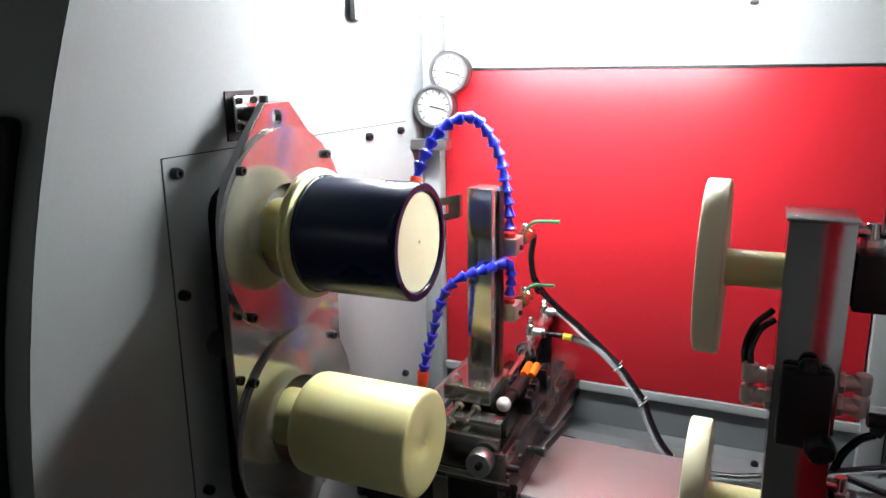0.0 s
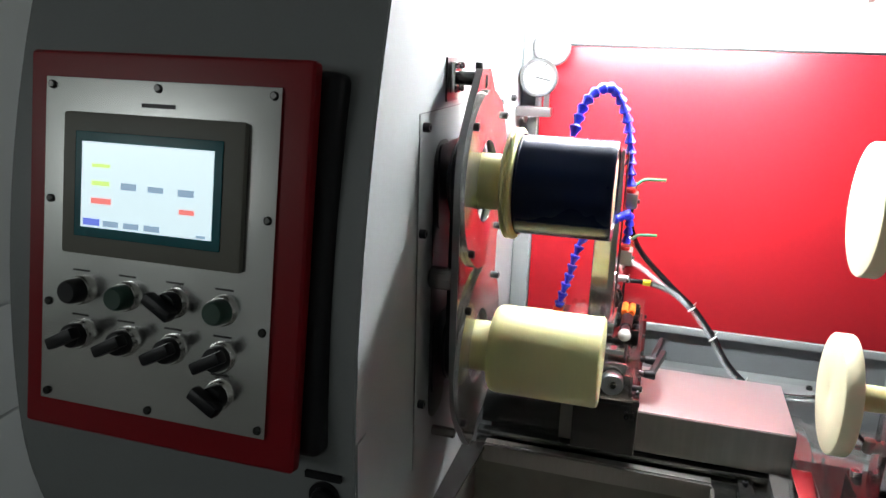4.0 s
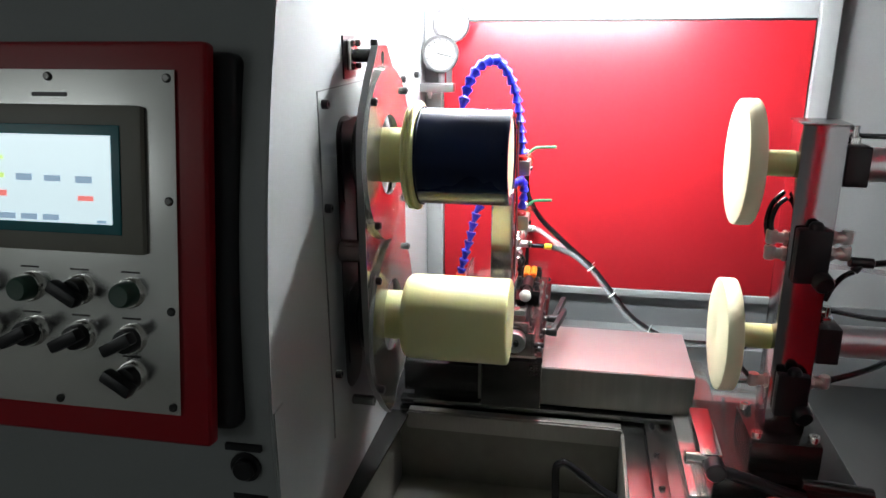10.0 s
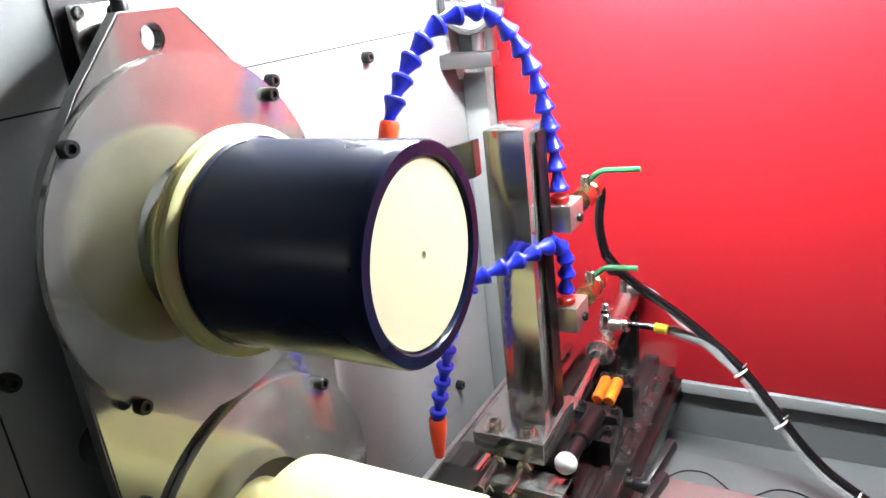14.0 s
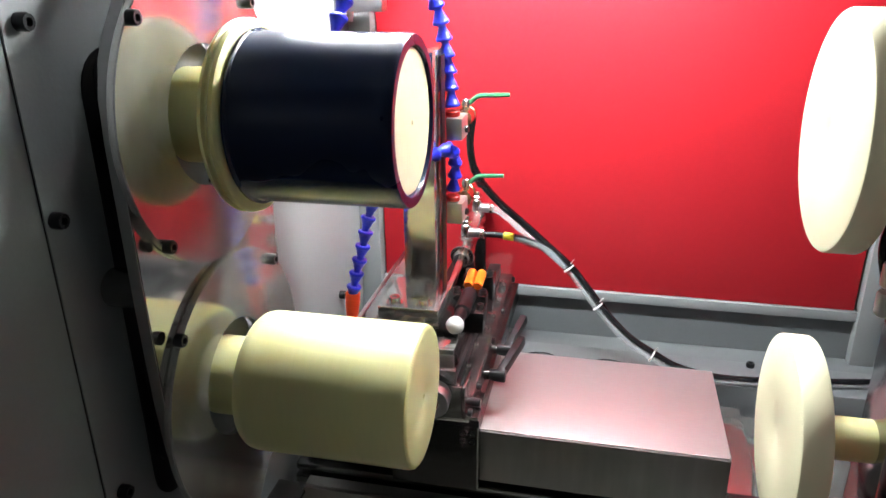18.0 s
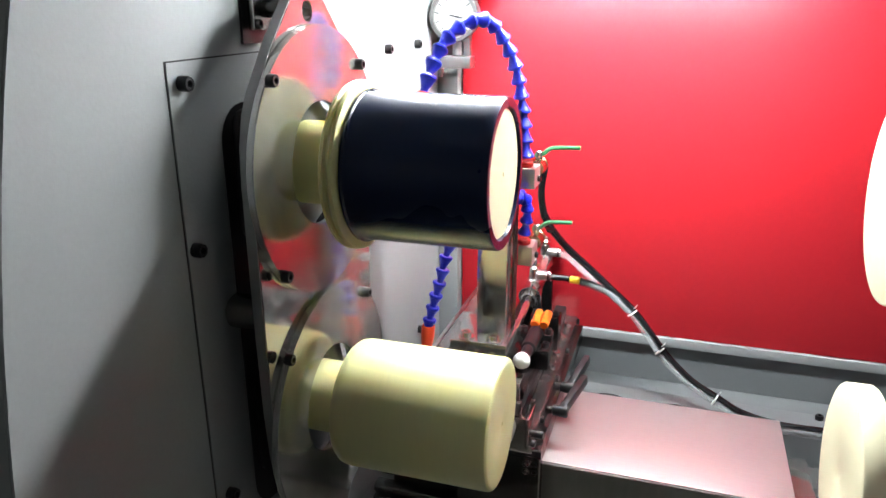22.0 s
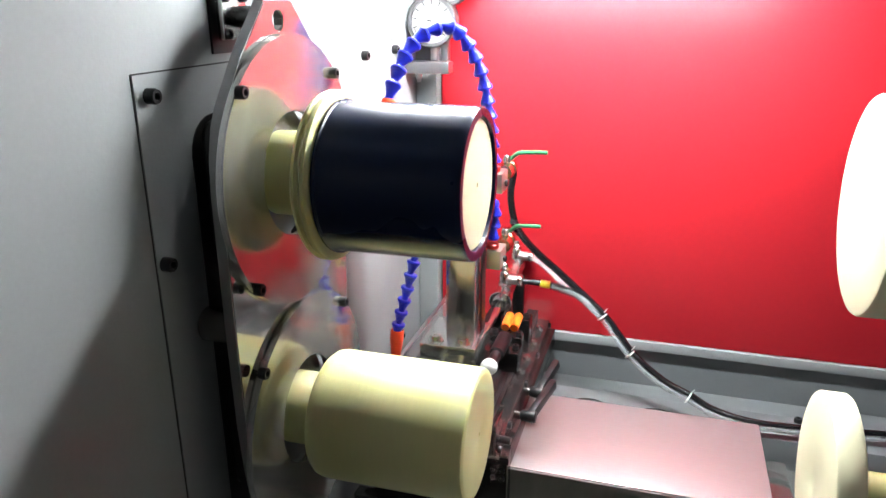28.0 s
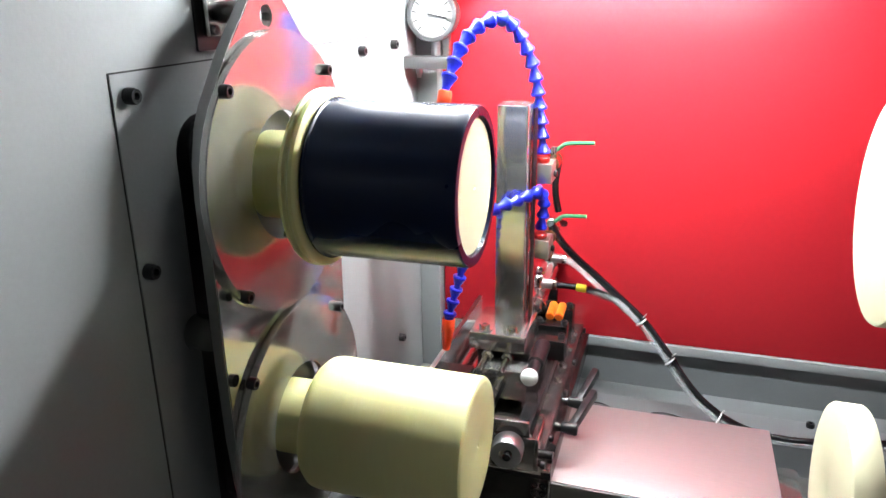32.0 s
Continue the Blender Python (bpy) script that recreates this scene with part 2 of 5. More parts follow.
PRINTYELLOW = material("yellow_print", (0.55, 0.50, 0.05), 0.6, grain=0.03, wear=0.05)
OUTSIDE = material("bright_daylight_haze", (0.95, 0.98, 1.0), emit=2.2)
WINDOWSKY = material("added_window_glow", (0.9, 0.97, 1.0), emit=1.3)
WINDOWBLUE = material("dull_blue_window", (0.18, 0.30, 0.36), 0.2, grain=0.05, wear=0.1, emit=0.12)
PRINT_G = material("screen_green", (0.62, 0.86, 0.22), 0.3, emit=1.7)
PRINT_R = material("screen_red", (0.95, 0.22, 0.20), 0.3, emit=1.5)
PRINT_B = material("screen_blue", (0.16, 0.22, 0.85), 0.3, emit=1.3)
PRINT_K = material("screen_slate", (0.32, 0.46, 0.62), 0.3, emit=1.25)
GREENBTN = material("green_push_button", (0.012, 0.045, 0.028), 0.3, grain=0.05, wear=0.1)
STARTGREEN = material("pale_green_button", (0.11, 0.22, 0.165), 0.3, grain=0.05, wear=0.1)
REDBTN = material("red_mushroom_button", (0.75, 0.03, 0.015), 0.3, grain=0.05, wear=0.1)
DIAL = material("white_dial", (0.17, 0.17, 0.167), 0.4, grain=0.02, wear=0.03)

# ---- mesh helpers ----


def box(x0, x1, y0, y1, z0, z1, bevel=0.0, seg=2, bm=None):
    bm = bm or bmesh.new()
    m = Matrix.LocRotScale(((x0 + x1) / 2, (y0 + y1) / 2, (z0 + z1) / 2), None, (x1 - x0, y1 - y0, z1 - z0))
    r = bmesh.ops.create_cube(bm, size=1, matrix=m)
    if bevel:
        es = {e for v in r["verts"] for e in v.link_edges}
        bmesh.ops.bevel(bm, geom=list(es), offset=bevel, segments=seg, affect="EDGES", profile=0.6)
    return bm


def frame_to(p0, p1):
    p0, p1 = Vector(p0), Vector(p1)
    q = (p1 - p0).to_track_quat("Z", "Y")
    return Matrix.LocRotScale(p0, q, None), (p1 - p0).length


def lathe(p0, p1, profile, seg=32, bm=None):
    """Turns a profile of (distance along, radius) about the axis from p0 to p1."""
    bm = bm or bmesh.new()
    m, _ = frame_to(p0, p1)
    rings = []
    for d, r in profile:
        if r <= 1e-6:
            rings.append([bm.verts.new(m @ Vector((0, 0, d)))])
        else:
            rings.append([bm.verts.new(m @ Vector((r * math.cos(2 * math.pi * k / seg), r * math.sin(2 * math.pi * k / seg), d)))
                          for k in range(seg)])
    for a, b in zip(rings, rings[1:]):
        for k in range(seg):
            n = (k + 1) % seg
            if len(a) == 1 and len(b) > 1:
                bm.faces.new((a[0], b[n], b[k]))
            elif len(b) == 1 and len(a) > 1:
                bm.faces.new((a[k], a[n], b[0]))
            elif len(a) > 1:
                bm.faces.new((a[k], a[n], b[n], b[k]))
    bmesh.ops.recalc_face_normals(bm, faces=bm.faces[:])
    return bm


def rod(p0, p1, r, seg=20, chamfer=None, bm=None):
    length = (Vector(p1) - Vector(p0)).length
    c = min(r * 0.15, length * 0.2) if chamfer is None else chamfer
    return lathe(p0, p1, [(0, 0), (0, r - c), (c, r), (length - c, r), (length, r - c), (length, 0)], seg, bm)


def spline(points, steps=8):
    """A smooth line through the points (Catmull-Rom)."""
    p = [Vector(q) for q in points]
    p = [p[0] * 2 - p[1]] + p + [p[-1] * 2 - p[-2]]
    out = []
    for i in range(1, len(p) - 2):
        for k in range(steps):
            t = k / steps
            a, b, c, d = p[i - 1:i + 3]
            out.append(0.5 * (2 * b + (c - a) * t + (2 * a - 5 * b + 4 * c - d) * t * t + (3 * b - a - 3 * c + d) * t ** 3))
    out.append(p[-2])
    return out


def hose(points, r, seg=12, steps=8, smooth=True, bm=None):
    bm = bm or bmesh.new()
    line = spline(points, steps) if smooth else [Vector(q) for q in points]
    rings, up = [], Vector((0.31, 0.52, 0.8))
    for i, c in enumerate(line):
        d = (line[min(i + 1, len(line) - 1)] - line[max(i - 1, 0)]).normalized()
        s = d.cross(up).normalized()
        up = s.cross(d)
        rings.append([bm.verts.new(c + r * (s * math.cos(2 * math.pi * k / seg) + up * math.sin(2 * math.pi * k / seg))) for k in range(seg)])
    for a, b in zip(rings, rings[1:]):
        for k in range(seg):
            n = (k + 1) % seg
            bm.faces.new((a[k], a[n], b[n], b[k]))
    bm.faces.new(rings[0][::-1])
    bm.faces.new(rings[-1])
    bmesh.ops.recalc_face_normals(bm, faces=bm.faces[:])
    return bm


def plate(outline, holes, m, depth, bevel=0.0):
    """A flat sheet from an outline and holes in its own xy plane, with a thickness along its z, laid by m."""
    bm = bmesh.new()
    edges = []
    for loop in [outline] + holes:
        vs = [bm.verts.new((x, y, 0)) for x, y in loop]
        edges += [bm.edges.new((vs[k], vs[(k + 1) % len(vs)])) for k in range(len(vs))]
    bmesh.ops.triangle_fill(bm, use_beauty=True, use_dissolve=False, edges=edges)
    r = bmesh.ops.extrude_face_region(bm, geom=bm.faces[:])
    bmesh.ops.translate(bm, verts=[v for v in r["geom"] if isinstance(v, bmesh.types.BMVert)], vec=(0, 0, depth))
    bmesh.ops.recalc_face_normals(bm, faces=bm.faces[:])
    if bevel:
        sharp = [e for e in bm.edges if len(e.link_faces) == 2 and e.calc_face_angle(0) > 1.0]
        bmesh.ops.bevel(bm, geom=sharp, offset=bevel, segments=2, affect="EDGES")
    bm.transform(m)
    return bm


def circle(cx, cy, r, n=48):
    return [(cx + r * math.cos(2 * math.pi * k / n), cy + r * math.sin(2 * math.pi * k / n)) for k in range(n)]


def rounded(x0, x1, y0, y1, r, n=6):
    out = []
    for cx, cy, a in ((x1 - r, y1 - r, 0), (x0 + r, y1 - r, 90), (x0 + r, y0 + r, 180), (x1 - r, y0 + r, 270)):
        out += [(cx + r * math.cos(radians(a + 90 * k / n)), cy + r * math.sin(radians(a + 90 * k / n))) for k in range(n + 1)]
    return out


YZ = Matrix(((0, 0, 1, 0), (1, 0, 0, 0), (0, 1, 0, 0), (0, 0, 0, 1)))  # sheet (u, v) to (y, z), thickness along x
XZ = Matrix(((1, 0, 0, 0), (0, 0, -1, 0), (0, 1, 0, 0), (0, 0, 0, 1)))  # sheet (u, v) to (x, z), thickness towards -y


def mesh_of(name, bm, mat, smooth=True):
    me = bpy.data.meshes.new(name)
    bm.to_mesh(me)
    bm.free()
    me.materials.append(mat)
    if smooth:
        for p in me.polygons:
            p.use_smooth = True
        me.set_sharp_from_angle(angle=radians(35))
    return me


def hang(ob, parent):
    """Parents ob so that its own numbers stay those of the place."""
    ob.parent = parent
    if parent.type == "EMPTY":
        ob.matrix_parent_inverse = Matrix.Translation(-parent.location)


def part(name, bm, mat, parent, label="", at=None):
    me = bm if isinstance(bm, bpy.types.Mesh) else mesh_of(name, bm, mat)
    ob = new(name, me)
    hang(ob, parent)
    if at is not None:
        ob.matrix_basis = at
    if label:
        ob["label"] = label
    return ob


def thing(name, label, category, group="", at=(0, 0, 0)):
    ob = new(name)
    ob.empty_display_size = 0.05
    ob.location = at
    return tagged(ob, label, category, group)


def structure(name, bm, mat, label=""):
    ob = new(name, mesh_of(name, bm, mat))
    return tagged(ob, label, kind="structure")


SOCKET = None


def socket_screw(parent, p, d, r=0.006, h=0.006, name="bolt", mat=None):
    """A cap screw with a hexagon socket whose head stands out along d from p."""
    global SOCKET
    if SOCKET is None:
        bm = lathe((0, 0, 0), (0, 0, 1), [(0, 0), (0, 1), (0.8, 1), (1, 0.88), (1, 0.52), (0.5, 0.48), (0.5, 0)], 12)
        SOCKET = mesh_of("cap_screw", bm, BLACK)
    me = SOCKET
    if mat is not None and mat is not BLACK:
        me = SOCKET.copy()
        me.materials[0] = mat
    m, _ = frame_to(p, Vector(p) + Vector(d))
    ob = new(name, me)
    hang(ob, parent)
    ob.matrix_basis = m @ Matrix.Diagonal((r, r, h, 1))
    return ob

# ---- the workshop round the machine ----
structure("ground", box(-6, 9, -5, 12, -0.1, 0.0), CONCRETE, "dusty grey concrete workshop floor")
structure("wall_north", plate([(-6, 0), (1.70, 0), (1.70, 3.5), (-6, 3.5)], [rounded(-2.6, -1.75, 1.2, 2.3, 0.001, 1)],
                              Matrix.Translation((0, 3.2, 0)) @ XZ, 0.15), PLASTER, "pale grey-white plastered wall beside the open gate")
structure("wall_west", box(-6.15, -6, -5, 3.2, 0, 3.5), PLASTER)
structure("wall_south", box(-6, 9, -5.15, -5, 0, 3.5), PLASTER)
structure("wall_east", box(9, 9.15, -5, 12, 0, 3.5), PLASTER)
structure("ceiling", box(-6, 9, -5, 3.2, 3.5, 3.6), PLASTER)
structure("lintel", box(1.70, 9, 3.05, 3.2, 3.1, 3.5), PLASTER)
structure("backdrop", box(-6, 9, 11.90, 11.95, -0.05, 5.5), OUTSIDE)
# unseen glowing pane, added on the wall to light the machine's front
structure("window_2", box(-5.75, -2.25, -4.995, -4.975, 2.22, 3.28), WINDOWSKY, "unseen glowing window added to light the machine front")
structure("window_1", box(-2.62, -1.73, 3.10, 3.13, 1.18, 2.32), WINDOWBLUE, "dull blue workshop window")


def white_cabinet():
    t = thing("storage_cabinet", "tall off-white painted steel cabinet with drawers", "cabinet", at=(-1.8, 1.5, 0))
    part("body", box(-2.2, -1.52, 0.5, 2.6, 0.06, 1.90, 0.008), CREAMPAINT, t)
    part("plinth", box(-2.15, -1.54, 0.55, 2.55, 0.0, 0.06), BLACK, t)
    for z0, z1 in ((0.065, 0.525), (0.535, 0.875), (0.885, 1.885)):
        d = part("drawer_front", box(-1.52, -1.50, 0.52, 2.58, z0, z1, 0.006), CREAMPAINT, t)
        if z1 < 0.6:
            part("lock_plate", box(-1.4998, -1.494, 1.795, 1.835, 0.235, 0.335, 0.003), CHROME, d)
            part("handle", hose([(-1.494, 1.815, 0.315), (-1.470, 1.815, 0.316), (-1.462, 1.835, 0.317), (-1.462, 1.900, 0.325)], 0.009, 10, 4), CHROME, d, "bright turning handle")


white_cabinet()


def poster():
    t = thing("poster", "pale green paper poster with rows of yellow cup shapes", "poster", at=(-0.6, 3.04, 1.75))
    part("sheet", box(-0.86, -0.42, 3.04, 3.046, 1.75, 2.4), GREENPAPER, t)
    for r in range(2):
        for c in range(4):
            x, z = -0.78 + 0.083 * c, 2.065 + 0.05 * r
            o = [(x - 0.03, z + 0.018), (x - 0.022, z - 0.012), (x, z - 0.02), (x + 0.022, z - 0.012), (x + 0.03, z + 0.018)]
            part("cup_print", plate(o, [], Matrix.Translation((0, 3.037, 0)) @ XZ, 0.002), PRINTYELLOW if r else BLACK, t)


poster()


def conduit():
    t = thing("wall_conduit", "thin white wall conduit running down the plaster", "conduit", at=(-0.4, 3.03, 2.0))
    part("channel", box(-0.425, -0.385, 3.02, 3.05, 1.2, 3.5, 0.004), PLASTER, t)
    return t


conduit()


def rack():
    t = thing("steel_rack", "thin brown steel shelving rack against the wall", "rack", at=(-1.25, 2.8, 0))
    for x in (-1.70, -0.92):
        for y in (2.55, 2.98):
            part("post", box(x, x + 0.03, y, y + 0.03, 0, 2.6), DARKSTEEL, t)
    for z in (0.5, 1.2, 1.95, 2.12):
        part("shelf", box(-1.72, -0.88, 2.54, 3.02, z, z + 0.02, 0.002), STEEL, t)
    part("brace", rod((-1.69, 2.99, 1.3), (-0.91, 2.99, 2.1), 0.008, 8), DARKSTEEL, t)
    part("brace", rod((-0.91, 2.99, 1.3), (-1.69, 2.99, 2.1), 0.008, 8), DARKSTEEL, t)


rack()

# ---- the machine's cabinet ----


def front(z):
    """How far the bowed front stands at the height z."""
    return -0.048 + (0.40 if z > 1.25 else 1.3) * (z - 1.25) ** 2


def bowed(x0, x1, z0, z1, thick, out=0.0, n=16, holes=(), bevel=0.0):
    """A bowed front sheet between two heights, thick towards the back and standing out by out."""
    loop = rounded(x0, x1, z0, z1, 0.006, 2)
    bm = bmesh.new()
    xs = sorted({x0, x1, *(x for h in holes for x in h[:2])})
    zs = [z0 + (z1 - z0) * k / n for k in range(n + 1)]
    for a, b in zip(xs, xs[1:]):
        for c, d in zip(zs, zs[1:]):
            vs = [bm.verts.new((x, front(z) - out, z)) for x, z in ((a, c), (b, c), (b, d), (a, d))]
            bm.faces.new(vs)
    bmesh.ops.remove_doubles(bm, verts=bm.verts[:], dist=1e-5)
    r = bmesh.ops.extrude_face_region(bm, geom=bm.faces[:])
    bmesh.ops.translate(bm, verts=[v for v in r["geom"] if isinstance(v, bmesh.types.BMVert)], vec=(0, thick, 0))
    bmesh.ops.recalc_face_normals(bm, faces=bm.faces[:])
    if bevel:
        es = [e for e in bm.edges if len(e.link_faces) == 2 and e.calc_face_angle(0) > 1.0]
        bmesh.ops.bevel(bm, geom=es, offset=bevel, segments=2, affect="EDGES")
    return bm


def side_sheet(x0, x1, z0, z1, back, n=18):
    """An upright side wall whose front edge follows the bow."""
    zs = [z0 + (z1 - z0) * k / n for k in range(n + 1)]
    outline = [(front(z), z) for z in zs] + [(back, z1), (back, z0)]
    return plate(outline, [], Matrix.Translation((x0, 0, 0)) @ YZ, x1 - x0)


XL, XR, ZB, ZT = -0.312, 1.096, 1.052, 1.812
cab = thing("machine_cabinet", "grey painted sheet steel machine enclosure with bowed front and open bay", "machine", at=(0.4, 0.35, 0.0))
part("headstock_front", bowed(XL, 0.1095, ZB, ZT, 0.004), GREY, cab)
part("bay_wall", side_sheet(0.1100, 0.1120, ZB, ZT, 0.80), INNER, cab, "light grey painted bay side wall")
part("outer_side", side_sheet(XL, XL + 0.003, ZB, ZT, 0.85), GREY, cab)
part("headstock_top", box(XL, 0.112, 0.06, 0.85, ZT, ZT + 0.004), GREY, cab)
part("right_front", bowed(1.055, XR, ZB, ZT, 0.004), GREY, cab)
part("right_side", side_sheet(XR, XR + 0.003, ZB, ZT, 0.85), GREY, cab)
part("bay_right_wall", box(1.068, 1.072, 0.10, 0.80, 1.03, ZT), SIDEGREY, cab, "bay end wall in a darkened copy of the inner paint")
# roof colour lowered to deepen the shade below; barely seen itself
part("roof_sheet", box(0.112, XR, 0.075, 0.85, 1.805, 1.809), LEDGEGREY, cab, "roof underside, darkened to weaken bounced light")
part("back_sheet", box(0.112, 1.10, 0.752, 0.756, 1.10, 1.805), INNER, cab)
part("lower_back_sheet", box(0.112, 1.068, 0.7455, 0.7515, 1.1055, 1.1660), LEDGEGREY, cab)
part("base_ledge", plate([(XL - 0.01, -0.056), (XR + 0.012, -0.056), (XR + 0.012, 0.85), (XL - 0.01, 0.85)], [[(0.110, 0.124), (0.5005, 0.124), (0.5005, 0.62), (0.110, 0.62)]],
                        Matrix.Translation((0, 0, 1.000)), 0.0515, 0.003), GREY, cab)
part("base_body", box(XL + 0.045, XR - 0.065, 0.05, 0.80, 0.0, 0.928), GREY, cab)
part("base_skirt", plate([(XL + 0.045, 0.05), (XR - 0.065, 0.05), (XR - 0.065, 0.80), (XL + 0.045, 0.80)], [[(0.110, 0.123), (0.501, 0.123), (0.501, 0.62), (0.110, 0.62)]],
                         Matrix.Translation((0, 0, 0.9285)), 0.071), GREY, cab)
for a, b in ((-0.18, 0.37), (0.455, 1.0)):
    part("base_door", box(a, b, 0.040, 0.0495, 0.25, 0.886, 0.004), RED, cab, "dark red painted lower access door")
part("top_beam", box(0.112, 0.712, 0.045, 0.075, 1.768, 1.808, 0.003), GREY, cab)
part("top_rail", rod((0.112, 0.040, 1.782), (0.712, 0.040, 1.782), 0.007, 16), STEEL, cab, "polished upper door guide rail")
part("top_rail_channel", box(0.112, 0.712, 0.034, 0.046, 1.793, 1.800, 0.002), STEEL, cab)
part("jamb", box(0.112, 0.1135, -0.045, -0.02, 1.07, 1.30), INNER, cab)

red = part("rear_panel", box(0.146, 0.800, 0.742, 0.7515, 1.181, 1.690, 0.002), BACKRED, cab, "glossy bright red rear access panel")
part("panel_top_gasket", box(0.146, 0.800, 0.741, 0.746, 1.6905, 1.694), BLACK, red)
part("panel_bottom_trim", box(0.14, 0.81, 0.737, 0.7515, 1.1665, 1.1805, 0.001), INNER, red)
part("rear_frame_post", box(0.113, 0.144, 0.725, 0.7515, 1.10, 1.80, 0.003), INNER, cab)
part("rear_frame_post", box(0.803, 0.835, 0.730, 0.7515, 1.10, 1.775, 0.003), INNER, cab)
part("rear_frame_slot", box(0.836, 0.839, 0.745, 0.7515, 1.10, 1.772), BLACK, cab)
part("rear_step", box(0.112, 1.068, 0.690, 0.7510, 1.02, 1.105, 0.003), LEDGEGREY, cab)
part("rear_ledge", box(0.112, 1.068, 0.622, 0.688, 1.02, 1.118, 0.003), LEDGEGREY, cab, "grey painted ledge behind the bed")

for x in (0.667, 0.96):
    socket_screw(cab, (x, 0.676, 1.118), (0, 0, 1), 0.0055, 0.006, "ledge_bolt")

# tray and sill
part("tray_front", box(0.113, 0.532, 0.030, 0.128, 1.064, 1.070, 0.001), STEEL, cab, "bright stainless sill plate with screws")
part("tray_right", box(0.556, 1.066, 0.030, 0.62, 1.058, 1.064, 0.001), STEEL, cab)
part("tray_edge", box(0.500, 0.532, 0.1285, 0.40, 1.062, 1.068, 0.001), STEEL, cab)
part("joint_strip", box(0.533, 0.555, 0.030, 0.41, 1.064, 1.074, 0.002), STEEL, cab)
part("sump_floor", box(0.1125, 0.4955, 0.1285, 0.4095, 0.930, 0.934), SUMPSTEEL, cab, "dark oily sump floor")
part("sump_back", box(0.112, 0.4955, 0.4015, 0.4055, 0.934, 1.050), SUMPSTEEL, cab)
part("sump_back_lip", plate(rounded(0.146, 0.499, 1.037, 1.066, 0.006, 4), [], Matrix.Translation((0, 0.3925, 0)) @ XZ, 0.004), LIPSTEEL, cab, "folded steel lip of the sump")
part("sump_lip_top", box(0.149, 0.496, 0.3915, 0.4065, 1.0665, 1.069, 0.0008), LIPSTEEL, cab)
part("sump_right", box(0.496, 0.4995, 0.1285, 0.3875, 0.934, 1.0615), SUMPSTEEL, cab)
part("sump_front", box(0.112, 0.4955, 0.1245, 0.128, 0.934, 1.0635), SUMPSTEEL, cab)
part("sump_left", plate([(0.1285, 1.0575), (0.400, 1.0575), (0.400, 0.934), (0.1285, 0.934)], [], Matrix.Translation((0.130, 0, 0)) @ YZ, 0.003), SUMPSTEEL, cab)
# this strip is darker than the other tray plates
part("tray_left", plate([(0.1125, 0.1285), (0.134, 0.1285), (0.150, 0.400), (0.1125, 0.400)], [], Matrix.Translation((0, 0, 1.058)), 0.004), DARKSTEEL, cab, "dark steel tray strip along the bay wall")
for x, y in [(0.17 + 0.115 * k, 0.052) for k in range(4)] + [(0.544, 0.06 + 0.085 * k) for k in range(5)]:
    socket_screw(cab, (x, y, 1.070 if x < 0.53 else 1.074), (0, 0, 1), 0.0045, 0.003, "screw")
sill = part("sill_channel", box(0.113, 0.735, -0.012, 0.0295, 1.052, 1.058, 0.001), STEEL, cab, "aluminium sill channel for the sliding door")
part("sill_rail", rod((0.116, 0.002, 1.066), (0.735, 0.002, 1.066), 0.0075, 16), STEEL, sill)
part("sill_back_lip", box(0.113, 0.735, 0.016, 0.0295, 1.0585, 1.074, 0.001), STEEL, sill)
part("sill_end", box(0.113, 0.121, -0.012, 0.015, 1.0585, 1.076, 0.002), BLACK, sill)

# screws and access plate on the bay wall
acc = part("access_plate", plate(rounded(0.134, 0.66, 1.165, 1.612, 0.001), [], Matrix.Translation((0.1123, 0, 0)) @ YZ, 0.0008), INNER, cab, "large screwed-on access plate")
# black sheet added under the plate to draw the dark gap round it
part("gasket", plate(rounded(0.1328, 0.6612, 1.1638, 1.6132, 0.001), [], Matrix.Translation((0.11205, 0, 0)) @ YZ, 0.0002), BLACK, acc, "thin dark gap line round the plate")
for y, z in ((0.148, 1.597), (0.142, 1.474), (0.535, 1.599), (0.636, 1.600), (0.631, 1.194), (0.40, 1.599), (0.15, 1.25), (0.63, 1.40), (0.30, 1.185)):
    socket_screw(acc, (0.1129, y, z), (1, 0, 0), 0.0058, 0.008)
# flat black sheets paint the dark of a recess and slot; no holes
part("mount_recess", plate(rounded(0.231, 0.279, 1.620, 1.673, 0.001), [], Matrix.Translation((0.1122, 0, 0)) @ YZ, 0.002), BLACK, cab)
part("pulley_slot", plate(rounded(0.19, 0.26, 1.20, 1.575, 0.03), [], Matrix.Translation((0.1130, 0, 0)) @ YZ, 0.0008), BLACK, cab, "flat black sheet for the slot behind the splash guard")

for z in (1.236, 1.171):
    y = front(z)
    k = part("round_knob", lathe((0.078, y, z), (0.078, y - 0.02, z - 0.0), [(0, 0.017), (0.003, 0.017), (0.003, 0.012), (0.010, 0.012), (0.012, 0.010), (0.012, 0)], 24), BLACK, cab)
    part("key_label", box(0.058, 0.098, y - 0.005, y - 0.0005, z + 0.021, z + 0.028), BLACK, cab)

# ---- tube lamp ----
lamp = thing("tube_lamp", "bright white tube lamp under the machine roof", "lamp", at=(0.435, 0.53, 1.79))
part("housing", box(0.116, 0.626, 0.486, 0.524, 1.786, 1.804, 0.004), WHITE, lamp, "white folded lamp reflector")
part("tube", rod((0.128, 0.505, 1.772), (0.612, 0.505, 1.772), 0.010, 16), TUBE, lamp, "glowing white tube")
for x in (0.118, 0.612):
    part("socket", box(x, x + 0.010, 0.49, 0.52, 1.758, 1.786, 0.003), WHITE, lamp)
